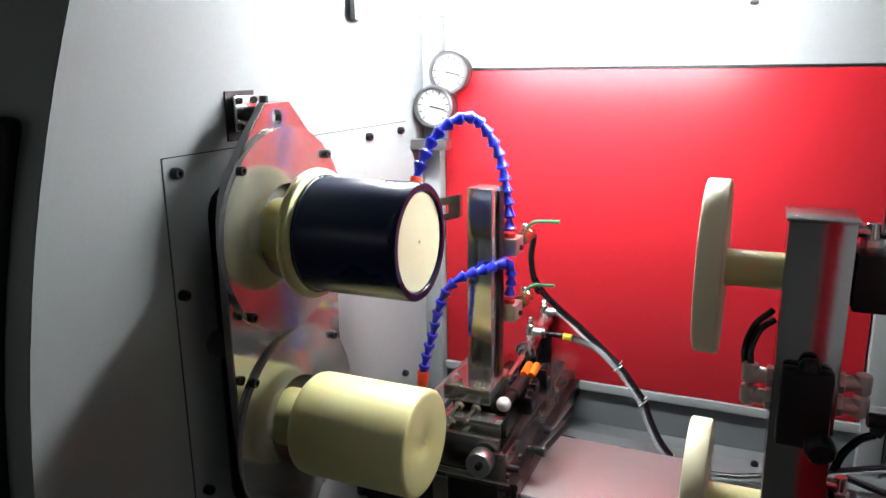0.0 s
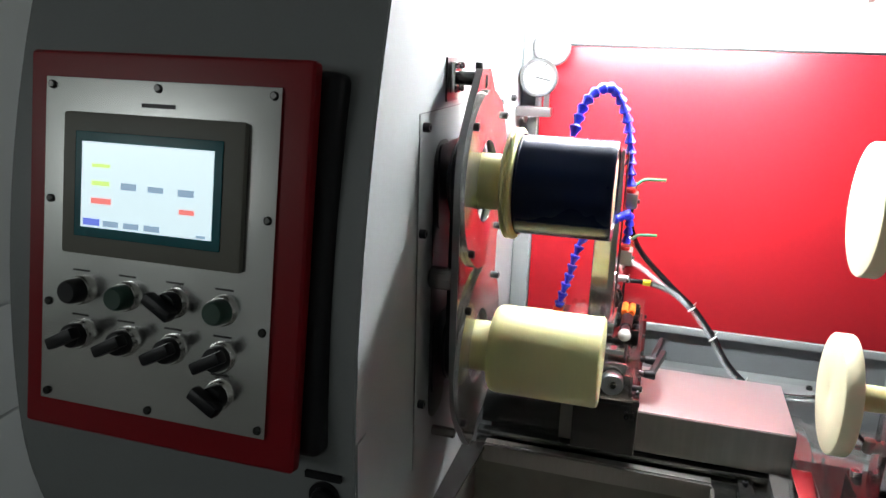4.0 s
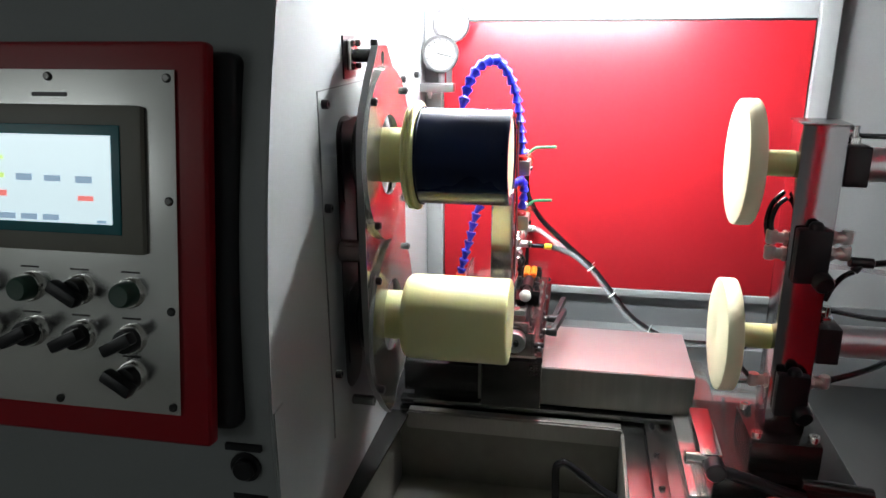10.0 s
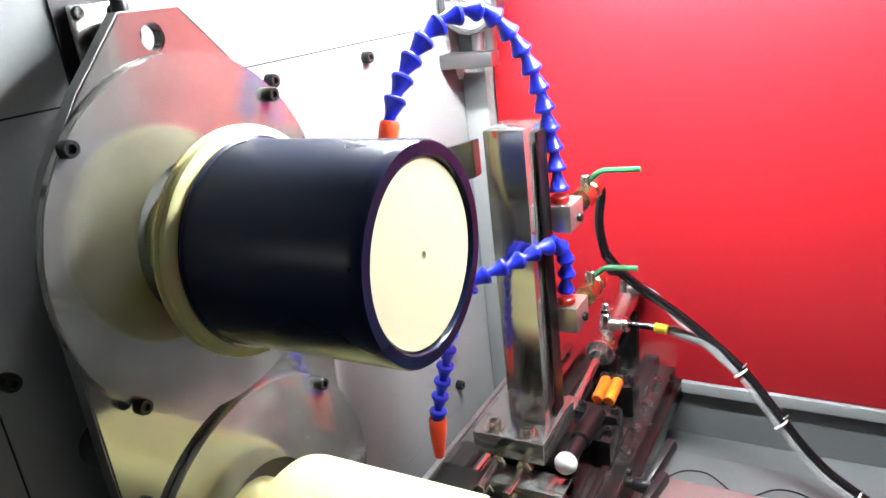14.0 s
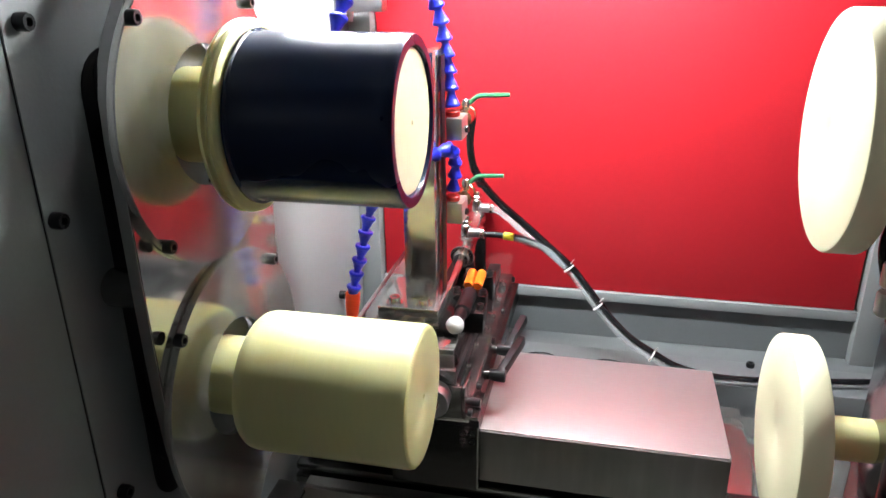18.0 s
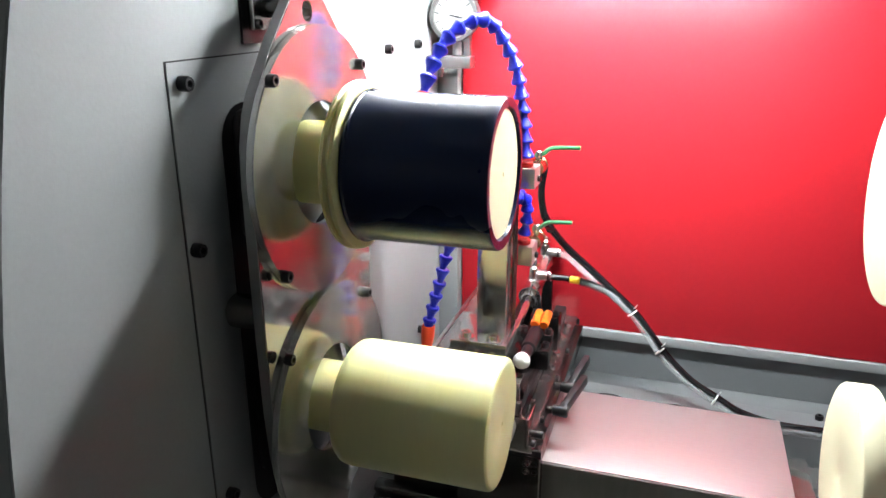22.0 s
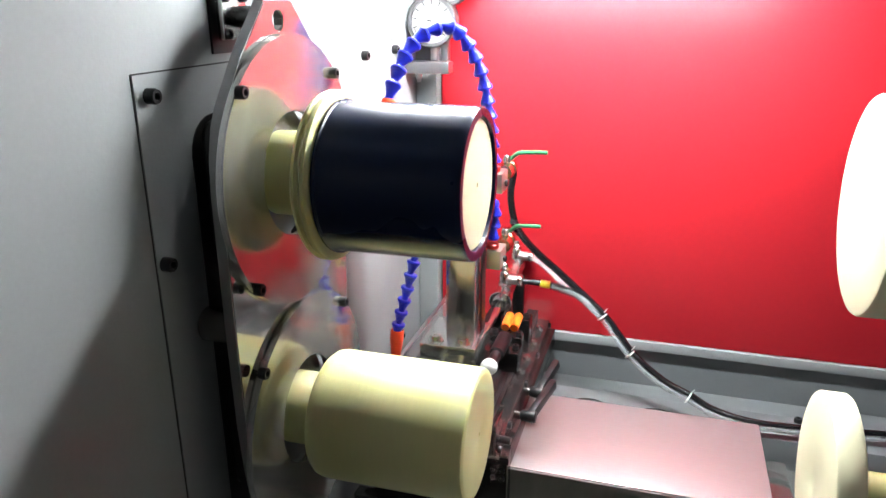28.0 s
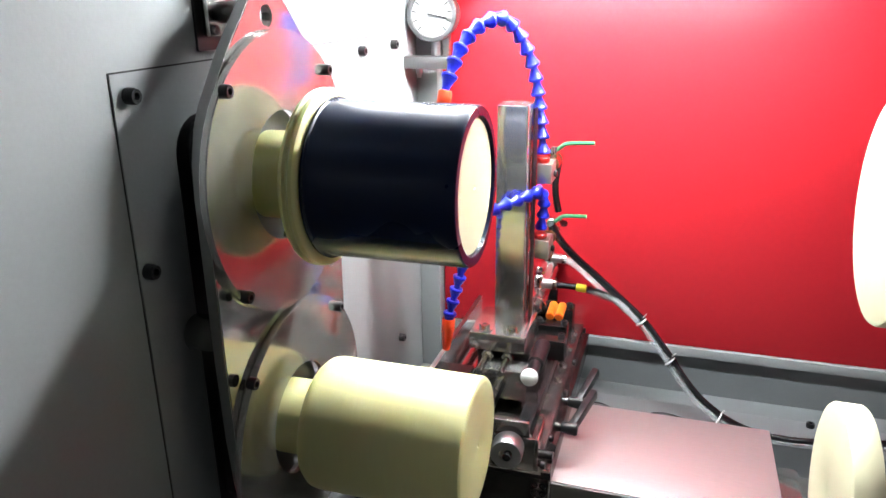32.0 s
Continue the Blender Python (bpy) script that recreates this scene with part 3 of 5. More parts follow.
lamp2 = thing("jamb_lamp", "short bright strip lamp at the door jamb", "lamp", at=(0.719, 0.06, 1.76))
part("strip", box(0.714, 0.722, 0.055, 0.070, 1.745, 1.785, 0.003), JAMB, lamp2)

# ---- sliding door ----


def sliding_door():
    t = thing("sliding_door", "dark red gloss sliding door with a rounded window, pushed open", "door", at=(0.885, 0.0, 1.04))
    x0, x1, z0, z1 = 0.719, 1.053, 1.060, 1.818
    wx0, wx1, wz0, wz1 = 0.770, 1.002, 1.325, 1.671
    sheet = plate(rounded(x0, x1, z0, z1, 0.008, 3), [rounded(wx0, wx1, wz0, wz1, 0.026, 6)], XZ, 0.013)
    geo = bmesh.ops.bisect_plane
    for k in range(1, 20):
        z = z0 + (z1 - z0) * k / 20
        geo(sheet, geom=sheet.verts[:] + sheet.edges[:] + sheet.faces[:], plane_co=(0, 0, z), plane_no=(0, 0, 1))
    for v in sheet.verts:
        v.co.y += front(v.co.z) - 0.002
    part("leaf", sheet, RED, t)
    glass = plate(rounded(wx0 - 0.004, wx1 + 0.004, wz0 - 0.004, wz1 + 0.004, 0.03, 6), [], XZ, 0.004)
    for k in range(1, 12):
        z = wz0 + (wz1 - wz0) * k / 12
        geo(glass, geom=glass.verts[:] + glass.edges[:] + glass.faces[:], plane_co=(0, 0, z), plane_no=(0, 0, 1))
    for v in glass.verts:
        v.co.y += front(v.co.z) - 0.001
    g = part("window_pane", glass, GLASS, t, "clear rounded window pane")
    g.visible_shadow = False
    y = front(1.26) - 0.030
    n = 14
    upper = [(0.836 + 0.128 * k / n, 1.270 - 0.007 * math.sin(math.pi * k / n)) for k in range(n + 1)]
    lower = [(0.964 - 0.128 * k / n, 1.262 - 0.013 * math.sin(math.pi * k / n)) for k in range(n + 1)]
    bar = plate(upper + lower, [], Matrix.Translation((0, y, 0)) @ XZ, 0.011, 0.003)
    h = part("handle", bar, NICKEL, t, "satin metal pull handle")
    for x in (0.846, 0.954):
        part("handle_post", rod((x, y + 0.0305, 1.264), (x, y - 0.001, 1.264), 0.0045, 12), NICKEL, h)


sliding_door()

# ---- control panel ----


def control_panel():
    t = thing("control_panel", "dark red boxed control panel with stainless face and lit touch screen", "control panel", at=(-0.095, -0.05, 1.46))
    tilt = math.degrees(math.atan2(0.055, 0.318))
    m = pose(0, -0.0815, 1.321, 0, 0, 0) @ pose(0, 0, 0, -tilt, 0, 0)
    # in the panel's own space: x along, z up its face, y into the cabinet

    def p(name, bm, mat, parent, label=""):
        bm.transform(m)
        return part(name, bm, mat, parent, label)
    p("frame", box(-0.258, 0.064, -0.002, 0.016, -0.040, 0.356, 0.006, 3), RED, t)
    # black body reaches past the frame's right edge to paint the panel's shadow
    p("housing", box(-0.255, 0.082, 0.0165, 0.062, -0.030, 0.350, 0.014, 4), BLACK, t, "black rounded panel housing, widened as the panel's shadow")
    face = p("face_plate", box(-0.234, 0.034, -0.0055, -0.0025, -0.008, 0.329, 0.001), FACE, t, "brushed stainless face plate")
    for x, z in ((-0.226, 0.321), (-0.10, 0.322), (0.026, 0.321), (0.026, 0.205), (0.026, 0.097), (0.026, 0.0), (-0.226, 0.205), (-0.226, 0.097), (-0.10, -0.001), (-0.226, 0.0)):
        bm = lathe((x, -0.0055, z), (x, -0.02, z), [(0, 0.0045), (0.0015, 0.0042), (0.0025, 0.003), (0.0025, 0)], 12)
        p("face_screw", bm, DARKSTEEL, t)
    hmi = p("touch_screen", box(-0.204, 0.003, -0.014, -0.0055, 0.152, 0.295, 0.004, 2), BEIGE, t, "taupe touch screen housing")
    p("inner_bezel", box(-0.187, -0.019, -0.0152, -0.0142, 0.171, 0.276, 0.001), TEAL, hmi)
    scr = p("display", box(-0.178, -0.028, -0.0162, -0.0154, 0.181, 0.266), SCREEN, hmi, "bright white display")
    bars = [(-0.166, -0.144, 0.231, 0.235, PRINT_G), (-0.166, -0.144, 0.213, 0.218, PRINT_G), (-0.131, -0.113, 0.211, 0.218, PRINT_K),
            (-0.100, -0.082, 0.211, 0.217, PRINT_K), (-0.066, -0.048, 0.210, 0.217, PRINT_K), (-0.166, -0.142, 0.195, 0.201, PRINT_R),
            (-0.064, -0.047, 0.193, 0.198, PRINT_R), (-0.175, -0.155, 0.173, 0.180, PRINT_B), (-0.151, -0.133, 0.173, 0.179, PRINT_K),
            (-0.127, -0.109, 0.173, 0.179, PRINT_K), (-0.103, -0.085, 0.173, 0.179, PRINT_K), (-0.044, -0.034, 0.172, 0.175, PRINT_K)]
    for a, b, c, d, mat in bars:
        p("screen_key", box(a, b, -0.0166, -0.0163, c + 0.010, d + 0.010), mat, hmi)
    rows = [(0.1135, [(-0.185, "push"), (-0.129, "push"), (-0.073, "turn"), (-0.017, "push")]),
            (0.067, [(-0.185, "turn"), (-0.129, "turn"), (-0.073, "turn"), (-0.017, "turn")]), (0.0285, [(-0.018, "turn")])]
    for z, line in rows:
        for i, (x, kind) in enumerate(line):
            if kind == "push":
                s = p("push_button", lathe((x, -0.0055, z), (x, -0.04, z), [(0, 0.0152), (0.004, 0.0150), (0.006, 0.0138), (0.006, 0.0120)], 28), CHROME, t, "chrome ringed push button")
                p("cap", lathe((x, -0.0095, z), (x, -0.04, z), [(0, 0.0128), (0.012, 0.0125), (0.016, 0.0114), (0.0175, 0.0100), (0.0172, 0)], 28), GREENBTN if i in (1, 3) else BLACK, s)
            else:
                s = p("selector_switch", lathe((x, -0.0055, z), (x, -0.04, z), [(0, 0.0152), (0.004, 0.0150), (0.006, 0.0138), (0.006, 0.0120)], 28), CHROME, t, "chrome ringed black selector switch")
                p("knob", lathe((x, -0.0095, z), (x, -0.04, z), [(0, 0.0128), (0.009, 0.0125), (0.012, 0.0114), (0.013, 0)], 28), BLACK, s)
                bm = box(-0.0170, 0.0170, -0.036, -0.0215, -0.0062, 0.0062, 0.003)
                bm.transform(pose(x, 0, z, 0, 30 if z > 0.10 or z < 0.05 else -28, 0))
                p("lever", bm, BLACK, s)
            p("caption", box(x - 0.010, x + 0.010, -0.0060, -0.0056, z + 0.0195, z + 0.0213), DARKSTEEL, face)
    p("maker_plate", box(-0.118, -0.080, -0.0062, -0.0056, 0.303, 0.307), BLACK, face)


control_panel()

# ---- splash guard in front of the spindles ----
AX1, AX2 = (0.263, 1.520), (0.258, 1.2945)  # (y, z) of the two spindles


def splash_guard():
    t = thing("splash_guard", "polished stainless splash guard plate on stand-off rods", "guard", at=(0.155, 0.262, 1.14))
    half = [(0.022, 1.660), (0.060, 1.622), (0.088, 1.587), (0.096, 1.572), (0.102, 1.550), (0.104, 1.522), (0.104, 1.400), (0.1025, 1.330),
            (0.099, 1.285), (0.092, 1.245), (0.080, 1.220), (0.062, 1.195), (0.035, 1.165), (0.012, 1.143)]
    outline = [(0.264 + u, v) for u, v in half] + [(0.264 - u, v) for u, v in half[::-1]]
    pl = plate(outline, [circle(*AX1, 0.066), circle(*AX2, 0.062), circle(0.262, 1.645, 0.008, 16)], Matrix.Translation((0.1472, 0, 0)) @ YZ, 0.0090, 0.0010)
    part("guard_plate", pl, MIRROR, t)
    grown = [(0.264 + (y - 0.264) * 1.008, 1.405 + (z - 1.405) * 1.003) for y, z in outline]
    inner = [(0.264 + (y - 0.264) * 1.001, 1.405 + (z - 1.405) * 1.0005) for y, z in outline]
    part("guard_rim", plate(grown, [inner], Matrix.Translation((0.1474, 0, 0)) @ YZ, 0.0086), RIM, t, "satin ground edge of the guard")
    for (ay, az), (cy, cz), r, x, bore in ((AX1, (0.2665, 1.5205), 0.1145, 0.1565, 0.0530), (AX2, (0.2665, 1.2895), 0.1135, 0.1565, 0.0510)):
        d = part("cover_ring", plate(circle(cy, cz, r, 96), [circle(ay, az, bore, 48)], Matrix.Translation((x, 0, 0)) @ YZ, 0.006, 0.0008), SMEARED, t, "smeared polished cover ring")
        for sy in (-1, 1):
            for sz in (-1, 1):
                socket_screw(d, (x + 0.006, ay + sy * 0.079, az + sz * 0.077), (1, 0, 0), 0.0052, 0.0065)
    for y, z, r in ((0.255, 1.648, 0.0085), (0.180, 1.41, 0.0145), (0.205, 1.185, 0.007), (0.35, 1.41, 0.008)):
        part("standoff_rod", rod((0.1155, y, z), (0.1472, y, z), r, 16), STEEL if z < 1.6 else DARKSTEEL, t)
    part("mount_block", box(0.1158, 0.122, 0.237, 0.273, 1.630, 1.668, 0.002), CHROME, t, "small bright mounting block")
    for y in (0.242, 0.268):
        for z in (1.635, 1.663):
            socket_screw(t, (0.122, y, z), (1, 0, 0), 0.004, 0.003, "block_screw", DARKSTEEL)
    socket_screw(t, (0.149, 0.25, 1.660), (0, 0, 1), 0.005, 0.008)
    for cy, cz in (AX1, AX2):
        part("bearing_flange", plate(rounded(cy - 0.060, cy + 0.060, cz - 0.058, cz + 0.050, 0.014, 6), [], Matrix.Translation((0.1140, 0, 0)) @ YZ, 0.0024, 0.0006), BLACK, t, "black bearing flange on the bay wall")
        part("pulley", lathe((0.1238, cy, cz), (1, cy, cz), [(-0.0072, 0), (-0.0072, 0.030), (0, 0.030), (0, 0.051), (0.003, 0.051), (0.004, 0.046), (0.015, 0.046), (0.016, 0.051), (0.019, 0.051), (0.019, 0)], 48), BLACK, t)
        part("seal_plate", lathe((0.1430, cy, cz), (1, cy, cz), [(0, 0), (0, 0.0575), (0.0034, 0.0575), (0.0040, 0.0565), (0.0040, 0)], 48), GREY, t, "plain grey seal plate behind the bore")
    belt = [(AX1[0] + 0.049 * math.cos(radians(k)), AX1[1] + 0.049 * math.sin(radians(k))) for k in range(0, 181, 10)]
    belt += [(AX2[0] + 0.049 * math.cos(radians(k)), AX2[1] + 0.049 * math.sin(radians(k))) for k in range(180, 361, 10)]
    gap = [(AX1[0] + 0.0462 * math.cos(radians(k)), AX1[1] + 0.0462 * math.sin(radians(k))) for k in range(0, 181, 10)]
    gap += [(AX2[0] + 0.0462 * math.cos(radians(k)), AX2[1] + 0.0462 * math.sin(radians(k))) for k in range(180, 361, 10)]
    part("drive_belt", plate(belt, [gap], Matrix.Translation((0.1282, 0, 0)) @ YZ, 0.0105), BLACK, t, "flat black drive belt")


splash_guard()


def turned(name, p0, p1, profile, mat, parent, label="", seg=64):
    return part(name, lathe(p0, p1, profile, seg), mat, parent, label)


def spindles():
    y, z = AX1
    t = thing("upper_spindle", "cream nylon spindle carrying a glossy black ring workpiece", "spindle", "machine spindles", at=(0.15, y, z))
    a, b = (0.0, y, z), (1.0, y, z)
    turned("neck", a, b, [(0.1440, 0), (0.1440, 0.036), (0.1908, 0.036)], NYLON, t)
    turned("collar", a, b, [(0.1900, 0.034), (0.1903, 0.060), (0.1915, 0.066), (0.1940, 0.0700), (0.1970, 0.0712), (0.1985, 0.0690), (0.2000, 0.0690), (0.2020, 0.0712), (0.2045, 0.0705), (0.2062, 0.068), (0.2065, 0.060)], NYLON, t, "rounded cream nylon collar")
    turned("core", a, b, [(0.2066, 0.050), (0.318, 0.0520), (0.3205, 0.0528), (0.3225, 0.0515), (0.3225, 0.0022), (0.3205, 0.0015), (0.3205, 0)], PALENYLON, t, "pale turned nylon core")
    turned("centre_mark", a, b, [(0.3206, 0.0014), (0.3207, 0)], BLACK, t, seg=12)
    turned("ring_workpiece", a, b, [(0.2068, 0.056), (0.2068, 0.0630), (0.2075, 0.0642), (0.2095, 0.0645), (0.2105, 0.0628), (0.214, 0.0624), (0.316, 0.0620), (0.3235, 0.0618),
                                    (0.3250, 0.0608), (0.3250, 0.0540), (0.3235, 0.0530), (0.316, 0.0528)], BLACKRING, t, "glossy blue-black plastic ring", 96)
    y, z = AX2
    t = thing("lower_spindle", "bare cream nylon spindle with a rounded drum", "spindle", "machine spindles", at=(0.15, y, z))
    a, b = (0.0, y, z), (1.0, y, z)
    turned("neck", a, b, [(0.1440, 0), (0.1440, 0.034), (0.1834, 0.034)], NYLON, t)
    turned("drum", a, b, [(0.1835, 0), (0.1835, 0.050), (0.1845, 0.0545), (0.1885, 0.0580), (0.194, 0.0592), (0.200, 0.0593), (0.323, 0.0593), (0.3262, 0.0584), (0.3277, 0.0565),
                          (0.3280, 0.0545), (0.3280, 0.009), (0.3276, 0.008), (0.3276, 0.0022), (0.3262, 0.0015), (0.3262, 0)], NYLON, t, "", 96)


spindles()

# ---- bed ----


def machine_bed():
    t = thing("machine_bed", "machine bed under a bright steel box cover", "machine bed", at=(0.37, 0.52, 1.02))
    part("way_base", box(0.150, 0.615, 0.430, 0.618, 1.020, 1.086, 0.002), DARKSTEEL, t)
    part("cover", box(0.2625, 0.606, 0.418, 0.592, 1.0865, 1.154, 0.0025), BEDCOVER, t, "sheet steel cover with the red reflection tinted into it")
    # thin sheet that makes the cover's front darker than its top
    part("cover_front", box(0.2630, 0.6055, 0.4158, 0.4178, 1.0870, 1.1520, 0.0006), FRONTSTEEL, t, "dull streaked front sheet, darker than the cover top")
    part("left_cover", box(0.134, 0.262, 0.428, 0.598, 1.0865, 1.140, 0.002), DARKSTEEL, t, "dark oily left cover")
    part("front_rail", box(0.130, 0.640, 0.408, 0.4295, 1.050, 1.0655, 0.002), STEEL, t)
    part("upper_rail", box(0.130, 0.640, 0.412, 0.4295, 1.070, 1.080, 0.002), STEEL, t)
    part("end_block", box(0.608, 0.645, 0.425, 0.60, 1.030, 1.100, 0.003), MIRROR, t)


machine_bed()

# ---- tailstock ----


def tail_disc(t, z, r):
    y = AX1[0]
    a, b = (0, y, z), (1, y, z)
    d = turned("pressure_disc", a, b, [(0.5983, 0), (0.5983, 0.0075), (0.598, 0.0082), (0.598, r - 0.0026), (0.5986, r - 0.0009), (0.6000, r), (0.6165, r), (0.6179, r - 0.0009), (0.6185, r - 0.0026), (0.6185, 0)], PALENYLON, t, "pale cream nylon pressure disc", 96)
    turned("push_rod", a, b, [(0.6185, 0.016), (0.665, 0.016)], NYLON, t, "cream nylon push rod", 40)
    return d


def air_cylinder(t, z, x1):
    y = AX1[0]
    c = part("air_cylinder", lathe((0, y, z), (1, y, z), [(0.742, 0.0205), (x1 - 0.025, 0.0205)], 40), ALU, t, "aluminium air cylinder barrel")
    part("end_block", box(0.7155, 0.743, y - 0.024, y + 0.024, z - 0.024, z + 0.024, 0.003), BLACK, c)
    part("rear_block", box(x1 - 0.026, x1, y - 0.024, y + 0.024, z - 0.024, z + 0.024, 0.003), BLACK, c)
    for sy in (-0.018, 0.018):
        for sz in (-0.018, 0.018):
            socket_screw(c, (x1, y + sy, z + sz), (1, 0, 0), 0.004, 0.003)
    for x in (x1 - 0.012, 0.727):
        f = part("speed_fitting", rod((x, y, z + 0.024), (x, y, z + 0.046), 0.0055, 14), CHROME, c)
        part("nut", lathe((x, y, z + 0.024), (x, y, z + 0.05), [(0, 0.0085), (0.008, 0.0085), (0.009, 0.007), (0.009, 0)], 6), CHROME, c)
        part("fitting_elbow", rod((x, y, z + 0.038), (x - 0.022, y, z + 0.038), 0.005, 14), WHITE if x > 0.8 else CHROME, c)
    part("air_hose", hose([(x1 - 0.034, y, z + 0.038), (x1 - 0.12, y - 0.004, z + 0.044), (x1 - 0.22, y - 0.006, z + 0.040), (0.79, y - 0.004, z + 0.034), (0.735, y + 0.03, z + 0.03)], 0.0032, 10, 8), RUBBER, c)
    return c


def flow_valve(t, x, y, z, d):
    v = part("flow_valve", rod((x, y, z), (x + d * 0.018, y, z), 0.0070, 16), NICKEL, t, "dull nickel-plated elbow flow valve")
    part("collar", rod((x, y, z), (x + d * 0.005, y, z), 0.0096, 6), NICKEL, v)
    part("elbow", lathe((x + d * 0.018, y, z - 0.009), (x + d * 0.018, y, z + 0.1), [(0, 0), (0.001, 0.005), (0.003, 0.0068), (0.016, 0.0070), (0.018, 0.0065), (0.018, 0)], 16), NICKEL, v)
    return v


def tailstock():
    t = thing("tailstock", "tailstock column with two air cylinders and cream pressure discs", "tailstock", at=(0.69, 0.26, 1.06))
    part("column", box(0.664, 0.7135, 0.236, 0.290, 1.172, 1.572, 0.0015), TAILSTEEL, t, "satin square steel column")
    part("column_cap", box(0.662, 0.7155, 0.234, 0.292, 1.5722, 1.5745, 0.0005), STEEL, t)
    tail_disc(t, AX1[1] + 0.003, 0.0765)
    tail_disc(t, AX2[1] + 0.002, 0.0735)
    air_cylinder(t, AX1[1] + 0.004, 1.068)
    air_cylinder(t, AX2[1] + 0.002, 1.060)
    part("foot_block", box(0.645, 0.732, 0.21, 0.31, 1.128, 1.1715, 0.003), DARKSTEEL, t)
    part("base_slide", box(0.60, 0.775, 0.19, 0.40, 1.090, 1.1275, 0.003), DARKSTEEL, t)
    part("base_plate", box(0.575, 0.80, 0.20, 0.60, 1.0645, 1.0895, 0.002), MIRROR, t, "polished base plate")
    for x in (0.654, 0.723):
        for y in (0.222, 0.298):
            socket_screw(t, (x, y, 1.1715), (0, 0, 1), 0.0075, 0.009, "bolt", CHROME)
    part("side_plate", box(0.585, 0.612, 0.205, 0.33, 1.1285, 1.150, 0.002), CHROME, t)
    cl = part("clamp_lever", hose([(0.60, 0.188, 1.140), (0.64, 0.180, 1.134), (0.68, 0.172, 1.126), (0.705, 0.168, 1.122)], 0.008, 12, 5), BLACK, t, "black clamping lever")
    part("hub", rod((0.60, 0.20, 1.140), (0.60, 0.175, 1.140), 0.013, 16), BLACK, cl)
    part("side_clamp", rod((0.70, 0.18, 1.135), (0.785, 0.18, 1.128), 0.010, 14), DARKSTEEL, t)
    part("side_clamp", rod((0.565, 0.21, 1.140), (0.60, 0.21, 1.140), 0.009, 14), CHROME, t)
    for z in (1.4345, 1.4145, 1.2425):
        flow_valve(t, 0.664, 0.245, z, -1)
        flow_valve(t, 0.7135, 0.245, z + 0.003, 1)
    for z0, z1, kz in ((1.384, 1.452, 1.378), (1.205, 1.262, 1.200)):
        vb = part("valve_body", box(0.669, 0.709, 0.219, 0.2355, z0, z1, 0.004), BLACK, t, "black plastic switching valve")
        part("valve_dome", lathe((0.690, 0.2265, z1), (0.690, 0.2265, z1 + 0.02), [(0, 0.0088), (0.004, 0.0085), (0.008, 0.006), (0.010, 0)], 24), BLACK, vb)
        part("valve_knob", lathe((0.702, 0.224, kz + 0.012), (0.706, 0.200, kz + 0.006), [(0, 0.012), (0.012, 0.012), (0.015, 0.010), (0.0155, 0)], 20), BLACK, vb)
    part("air_hose", hose([(0.646, 0.247, 1.442), (0.645, 0.250, 1.455), (0.651, 0.257, 1.471), (0.662, 0.262, 1.480)], 0.003, 10, 6), RUBBER, t)
    part("air_hose", hose([(0.646, 0.250, 1.424), (0.640, 0.254, 1.450), (0.646, 0.262, 1.472), (0.660, 0.270, 1.486)], 0.003, 10, 6), RUBBER, t)
    part("air_hose", hose([(0.640, 0.245, 1.247), (0.628, 0.25, 1.262), (0.633, 0.262, 1.278), (0.650, 0.272, 1.285)], 0.003, 10, 6), RUBBER, t)
    tj = part("hose_joint", rod((0.738, 0.245, 1.408), (0.766, 0.247, 1.406), 0.0065, 14), BLACK, t, "black hose T-joint")
    part("branch", rod((0.752, 0.246, 1.408), (0.744, 0.243, 1.396), 0.0055, 12), BLACK, tj)
    part("air_hose", hose([(0.766, 0.247, 1.406), (0.80, 0.26, 1.405), (0.85, 0.275, 1.398), (0.89, 0.275, 1.370), (0.912, 0.268, 1.338), (0.918, 0.264, 1.316)], 0.004, 10, 6), RUBBER, t)
    part("air_hose", hose([(0.744, 0.243, 1.396), (0.734, 0.246, 1.388), (0.724, 0.248, 1.372), (0.719, 0.250, 1.355)], 0.0035, 10, 6), RUBBER, t)
    part("air_hose", hose([(0.733, 0.245, 1.247), (0.80, 0.27, 1.262), (0.88, 0.36, 1.265), (0.95, 0.42, 1.255)], 0.004, 10, 6), RUBBER, t)
    part("air_hose", hose([(0.646, 0.247, 1.238), (0.638, 0.28, 1.222), (0.636, 0.33, 1.196), (0.652, 0.45, 1.160), (0.682, 0.58, 1.128)], 0.0032, 10, 6), RUBBER, t)
    part("air_hose", hose([(0.705, 0.30, 1.34), (0.72, 0.36, 1.36), (0.80, 0.40, 1.352), (0.92, 0.42, 1.33), (1.02, 0.55, 1.28), (1.06, 0.69, 1.20)], 0.004, 10, 6), SLEEVE, t)


tailstock()

